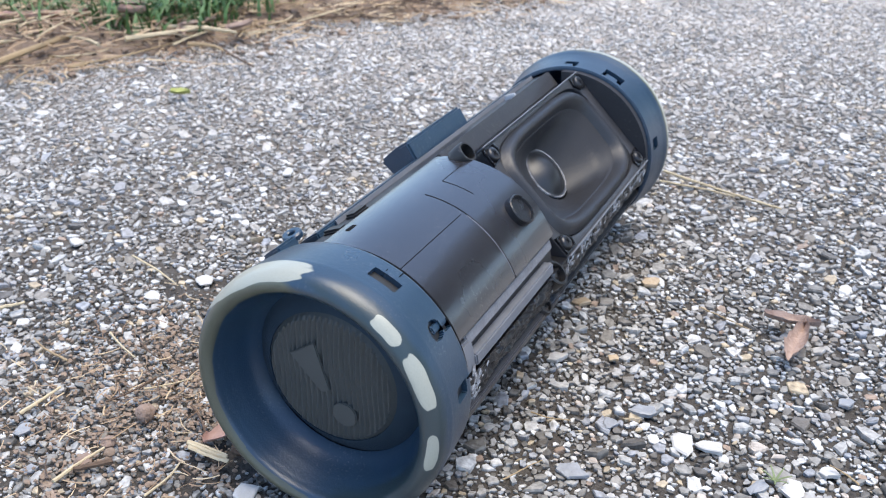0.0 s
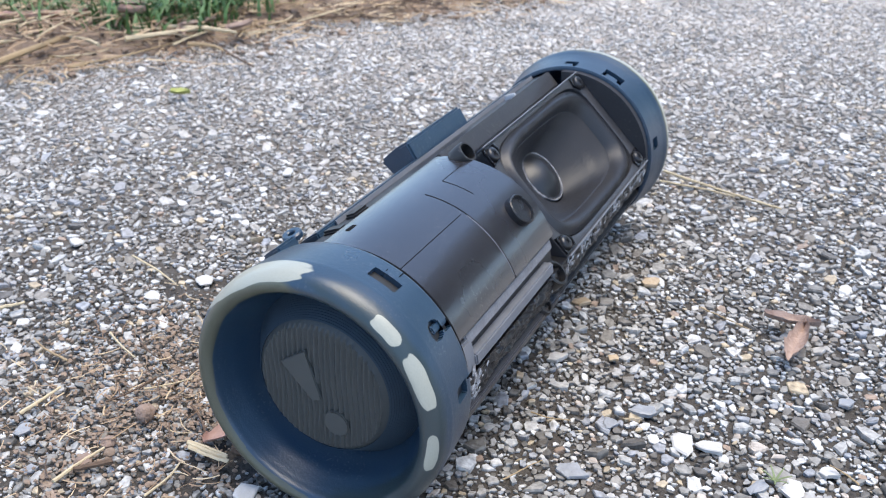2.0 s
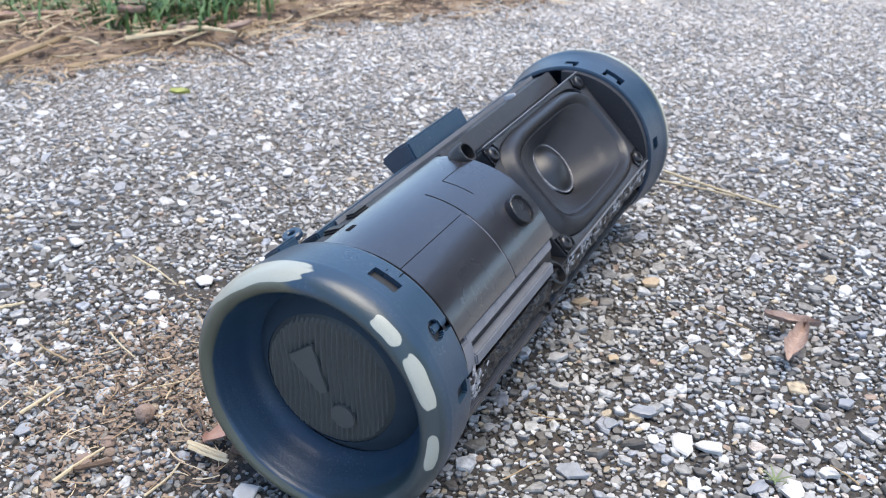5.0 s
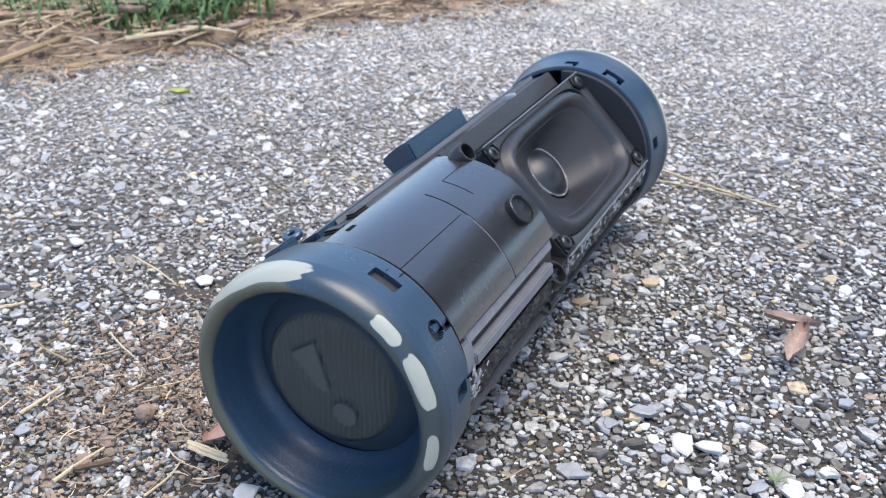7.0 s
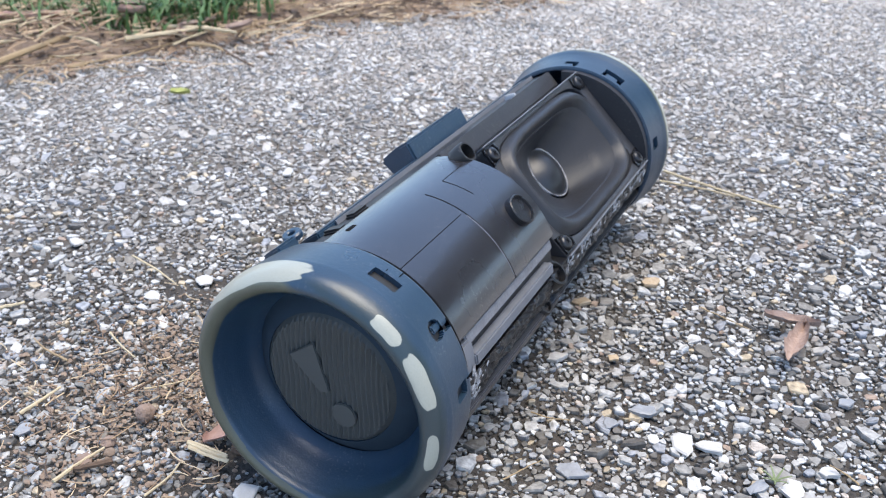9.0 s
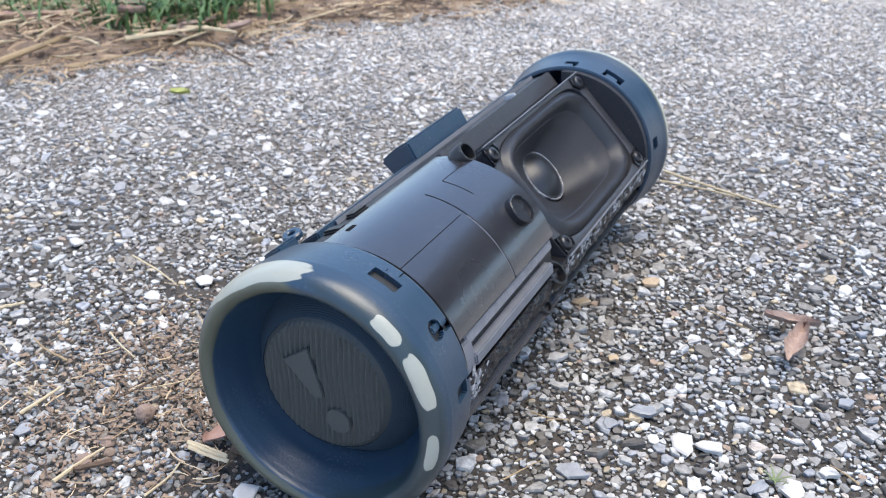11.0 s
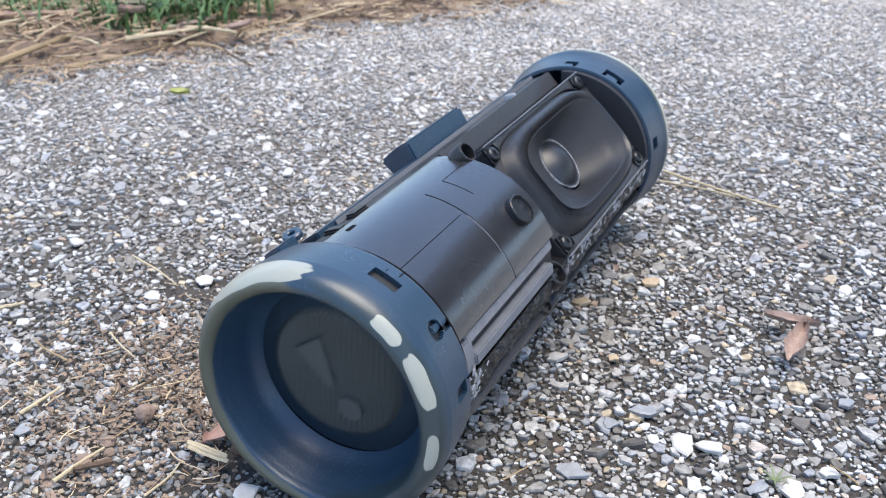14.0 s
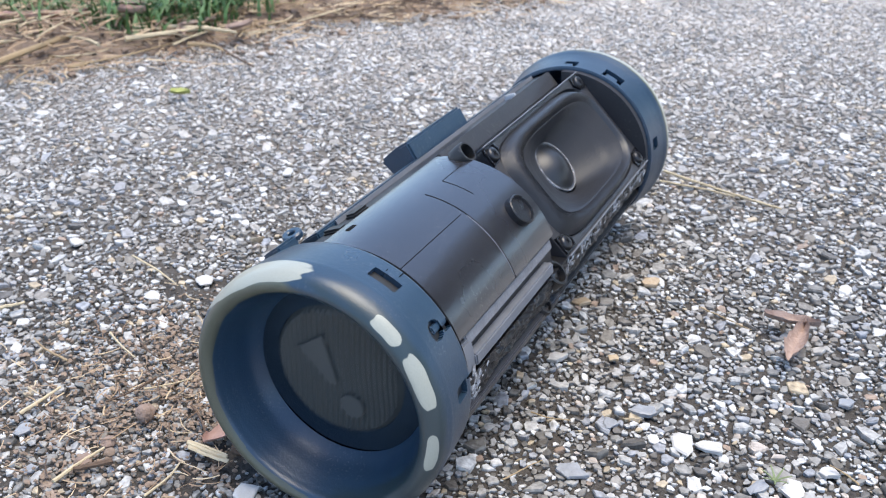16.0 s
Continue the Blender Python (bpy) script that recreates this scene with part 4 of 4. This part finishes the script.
def build_verge(ground):
    rng = random.Random(9)
    # dry straw and stems strewn over the soil edge
    k = 0
    while k < 220:
        x, y = rng.uniform(-0.75, -0.20), rng.uniform(0.24, 0.80)
        d = verge_side(x, y)
        if not -0.03 < d < 0.30 or rng.random() < max(0, d) * 2.4:
            continue
        a = rng.gauss(0.9, 0.9)
        ln = rng.uniform(0.02, 0.11)
        z = 0.004 + max(0, min(d, 0.06)) * 0.22 + rng.uniform(0, 0.006)
        r = rng.uniform(0.0003, 0.0009) * (2.4 if rng.random() < 0.10 else 1)
        m = rng.choice((STRAW, STRAW, DRY, DRY, TWIG))
        twig = m is TWIG
        litter("twig" if twig else "straw", stalk(lay(x - ln / 2 * math.cos(a), y - ln / 2 * math.sin(a), x + ln / 2 * math.cos(a), y + ln / 2 * math.sin(a), z, 0.006, k + 200), r, r * 0.5, 6), m,
               "thin brown twig on the soil verge" if twig else "dry straw stalk on the soil verge", "twig" if twig else "straw", "twigs" if twig else "straw pieces")
        k += 1
    for k, (x0, y0, x1, y1, r) in enumerate(((-0.4472, 0.2785, -0.4575, 0.3976, 0.0026), (-0.4085, 0.3666, -0.3740, 0.4233, 0.0022), (-0.4027, 0.4092, -0.3434, 0.4198, 0.0020), (-0.4767, 0.3920, -0.4736, 0.4783, 0.0022), (-0.4871, 0.3144, -0.4864, 0.3588, 0.0018), (-0.415, 0.345, -0.452, 0.352, 0.0016))):
        litter("dry_stalk", stalk(lay(x0, y0, x1, y1, 0.012, 0.005, 300 + k), r, r * 0.6), STRAW if k % 3 else DRY, "thick pale dry stalk on the soil verge", "stalk", "dry stalks")
    for k, (x, y, a) in enumerate(((-0.520, 0.365, 0.7), (-0.490, 0.385, 0.9), (-0.545, 0.405, 0.5))):
        litter("dead_leaf", leaf(x, y, 0.016, 0.050, 0.014, a, 0.3, 90 + k), LEAF_PINK, "long reddish dry leaf on the soil verge", "leaf", "verge leaves")
    for k in range(40):
        x, y = rng.uniform(-0.72, -0.26), rng.uniform(0.30, 0.75)
        d = verge_side(x, y)
        if not 0.0 < d < 0.2:
            continue
        litter("dead_leaf", leaf(x, y, 0.010 + min(d, 0.06) * 0.22, rng.uniform(0.015, 0.035), rng.uniform(0.006, 0.012), rng.uniform(0, 3), rng.uniform(0.2, 0.5), 30 + k), rng.choice((LEAF, LEAF_PINK, LEAF)), "dry reddish-brown leaf on the soil verge", "leaf", "verge leaves")
    # fine dead fibres: over the verge, spilling on the path, and where dirt gathered by the near cap
    verts, faces = [], []
    for k in range(10400):
        if k < 10000:
            x, y = rng.uniform(-0.80, -0.16), rng.uniform(0.22, 0.86)
            d = verge_side(x, y)
            if d < -0.07 or d > 0.32 or d < 0 and rng.random() > math.exp(d * 45):
                continue
            z, ln, w = 0.003 + max(0, min(d, 0.06)) * 0.22 + rng.uniform(0, 0.007) * (d > 0), rng.uniform(0.008, 0.035), rng.uniform(0.00025, 0.0007)
        else:
            x, y = rng.gauss(-0.088, 0.032), rng.gauss(0.028, 0.036)
            z, ln, w = 0.0019 + rng.uniform(0, 0.0012), rng.uniform(0.003, 0.011), rng.uniform(0.0001, 0.0003)
        a, bend, rise = rng.uniform(0, 6.28), rng.uniform(-0.5, 0.5), rng.uniform(-0.12, 0.2) * (z > 0.004)
        b = len(verts)
        for q in range(4):
            t = q / 3 - 0.5
            px, py = x + ln * t * math.cos(a + bend * t), y + ln * t * math.sin(a + bend * t)
            pz = z + ln * t * rise
            nx, ny = -math.sin(a) * w, math.cos(a) * w
            verts += [(px - nx, py - ny, pz), (px, py, pz + w), (px + nx, py + ny, pz)]
        for q in range(3):
            faces += [(b + 3 * q, b + 3 * q + 1, b + 3 * q + 4, b + 3 * q + 3), (b + 3 * q + 1, b + 3 * q + 2, b + 3 * q + 5, b + 3 * q + 4)]
    me = bpy.data.meshes.new("dead_fibres")
    me.from_pydata(verts, [], faces)
    me.materials.append(DEBRIS)
    tagged(new("dead_fibres", me), "fine tan and brown dead plant fibres", "plant litter", kind="stuff")
    # grass in tufts, one uncounted mass
    verts, faces = [], []
    for k in range(190):
        tx, ty = rng.uniform(-0.95, -0.40), rng.uniform(0.40, 1.0)
        if k > 150:
            tx, ty = rng.choice(((-0.45, 0.43), (-0.43, 0.445), (-0.41, 0.46), (-0.54, 0.40)))
            tx, ty = tx + rng.gauss(0, 0.022), ty + rng.gauss(0, 0.022)
        d = verge_side(tx, ty)
        if d < 0.03 or k <= 150 and d < 0.13:
            continue
        for _ in range(26):
            x, y = tx + rng.gauss(0, 0.018), ty + rng.gauss(0, 0.018)
            a, ln, w = rng.uniform(0, 6.28), rng.uniform(0.012, 0.036), rng.uniform(0.0009, 0.0019)
            lean = rng.uniform(0.2, 1.1)
            dx, dy = math.cos(a), math.sin(a)
            b = len(verts)
            for q in range(5):
                t = q / 4
                px, py, pz = x + dx * lean * ln * t * t, y + dy * lean * ln * t * t, 0.008 + ln * (t - 0.35 * lean * t * t)
                ww = w * (1 - t) ** 0.6 + 0.0001
                verts += [(px - dy * ww, py + dx * ww, pz), (px + dy * ww, py - dx * ww, pz)]
            for q in range(4):
                faces.append((b + 2 * q, b + 2 * q + 1, b + 2 * q + 3, b + 2 * q + 2))
    me = bpy.data.meshes.new("grass")
    me.from_pydata(verts, [], faces)
    me.materials.append(GRASS)
    tagged(new("grass", me), "short green grass growing on the soil verge", "grass", kind="stuff")
    # soil crumbs between verge and path, and where dirt gathered by the near cap
    verts, faces = [], []
    rg = np.random.default_rng(3)
    shapes = [stone_shape(rg, 5) for _ in range(10)]
    for _ in range(7600):
        if rng.random() < 0.6:
            x, y = rng.uniform(-0.75, -0.16), rng.uniform(0.2, 0.85)
            d = verge_side(x, y)
            if d < -0.05 + 0.05 * rng.random() or d > 0.3:
                continue
            z, r = 0.0005 + max(0, min(d, 0.06)) * 0.22, rng.uniform(0.0008, 0.004)
        else:
            x, y = rng.gauss(-0.085, 0.034), rng.gauss(0.030, 0.038)
            z, r = 0.0004, rng.uniform(0.0003, 0.0011)
        v, f = shapes[rg.integers(10)]
        b = len(verts)
        verts += [(x + r * q[0], y + r * q[1], z + 0.7 * r * q[2]) for q in v]
        faces += [tuple(i + b for i in q) for q in f]
    me = bpy.data.meshes.new("soil_crumbs")
    me.from_pydata(verts, [], faces)
    me.materials.append(SOIL)
    tagged(new("soil_crumbs", me), "loose brown soil crumbs scattered over the path", "soil", kind="stuff")


# ---- strokes, in millimetres: the cone out of the body, the radiator plate into it ----
CONE_MM = ((0.0, -0.9), (0.5, -5.7), (1.0, -0.9), (1.5, -3.6), (2.0, -3.2), (2.5, 1.2), (3.0, -5.7), (3.5, -1.6), (4.0, 2.2), (6.5, 4.5), (7.0, 0.0), (7.5, 2.0), (8.0, 1.4), (8.5, 0.0), (9.0, 0.0),
           (11.5, -3.4), (12.0, -1.7), (12.5, -5.5), (13.0, 6.9), (13.5, -4.8), (14.0, 6.9), (14.5, -5.5), (15.0, 5.9), (15.5, -5.8), (16.0, 4.5))
PLATE_MM = ((0.0, 0.4), (0.5, -2.7), (1.0, -2.7), (1.5, -4.5), (2.0, -4.5), (2.5, 0.5), (3.0, 0.4), (3.5, -4.0), (4.0, -1.4), (6.5, 0.5), (7.0, 0.5), (7.5, 2.2), (8.0, 1.8), (8.5, 0.0), (9.0, 0.0),
            (11.5, -4.0), (12.0, -2.7), (12.5, -2.7), (13.0, 6.8), (13.5, -5.4), (14.0, 3.6), (14.5, -5.8), (15.0, 4.5), (15.5, -2.2), (16.0, 5.0))
BLURRED = {3.5: 2.4, 13.0: 2.2, 14.5: 2.2, 2.5: 1.2, 3.0: 1.4, 12.0: 1.2, 0.5: 0.9, 11.5: 1.0, 14.0: 1.0, 16.0: 0.8, 8.0: 0.7, 12.5: 0.7, 7.0: 0.7, 7.5: 0.8}


def strokes(table, smear):
    """Rows of (seconds, millimetres): the known strokes, quick beats between them, and a fast pass through the blurred ones."""
    rng = random.Random(17)
    rows = {}
    f = 1.0 / FPS
    for (t0, a), (t1, b) in zip(table, table[1:]):
        rows[round(t0 * FPS)] = a
        for k in range(round(t0 * FPS) + 3, round(t1 * FPS) - 2, 3):
            u = (k * f - t0) / (t1 - t0)
            rows[k] = a + (b - a) * u + 3.2 * math.sin(2 * math.pi * 2.7 * k * f + 1.3) * math.sin(math.pi * min(1, u * 3)) * math.sin(math.pi * min(1, (1 - u) * 3) if u > 2 / 3 else math.pi / 2) * rng.uniform(0.5, 1)
    rows[round(table[-1][0] * FPS)] = table[-1][1]
    if smear:
        for t, amp in BLURRED.items():
            k = round(t * FPS)
            rows[k - 1], rows[k + 1] = rows[k] - amp * 3.2, rows[k] + amp * 3.2
    return sorted((k * f, max(-12, min(12, v)) * 0.001) for k, v in rows.items() if 0 <= k <= 480)


ground = build_ground()
DRIVER, RADIATOR = build_speaker()
build_trees()
build_unseen_walls()
build_litter()
build_verge(ground)
build_stones(ground)


def motions():
    cone_rows, plate_rows = strokes(CONE_MM, False), strokes(PLATE_MM, True)
    for ob, share in DRIVER:
        walk(ob, [(t, Matrix.Translation(UPZ * (d * share))) for t, d in cone_rows])
    for ob, share in RADIATOR:
        walk(ob, [(t, Matrix.Translation((0, d * share, 0))) for t, d in plate_rows])


motions()
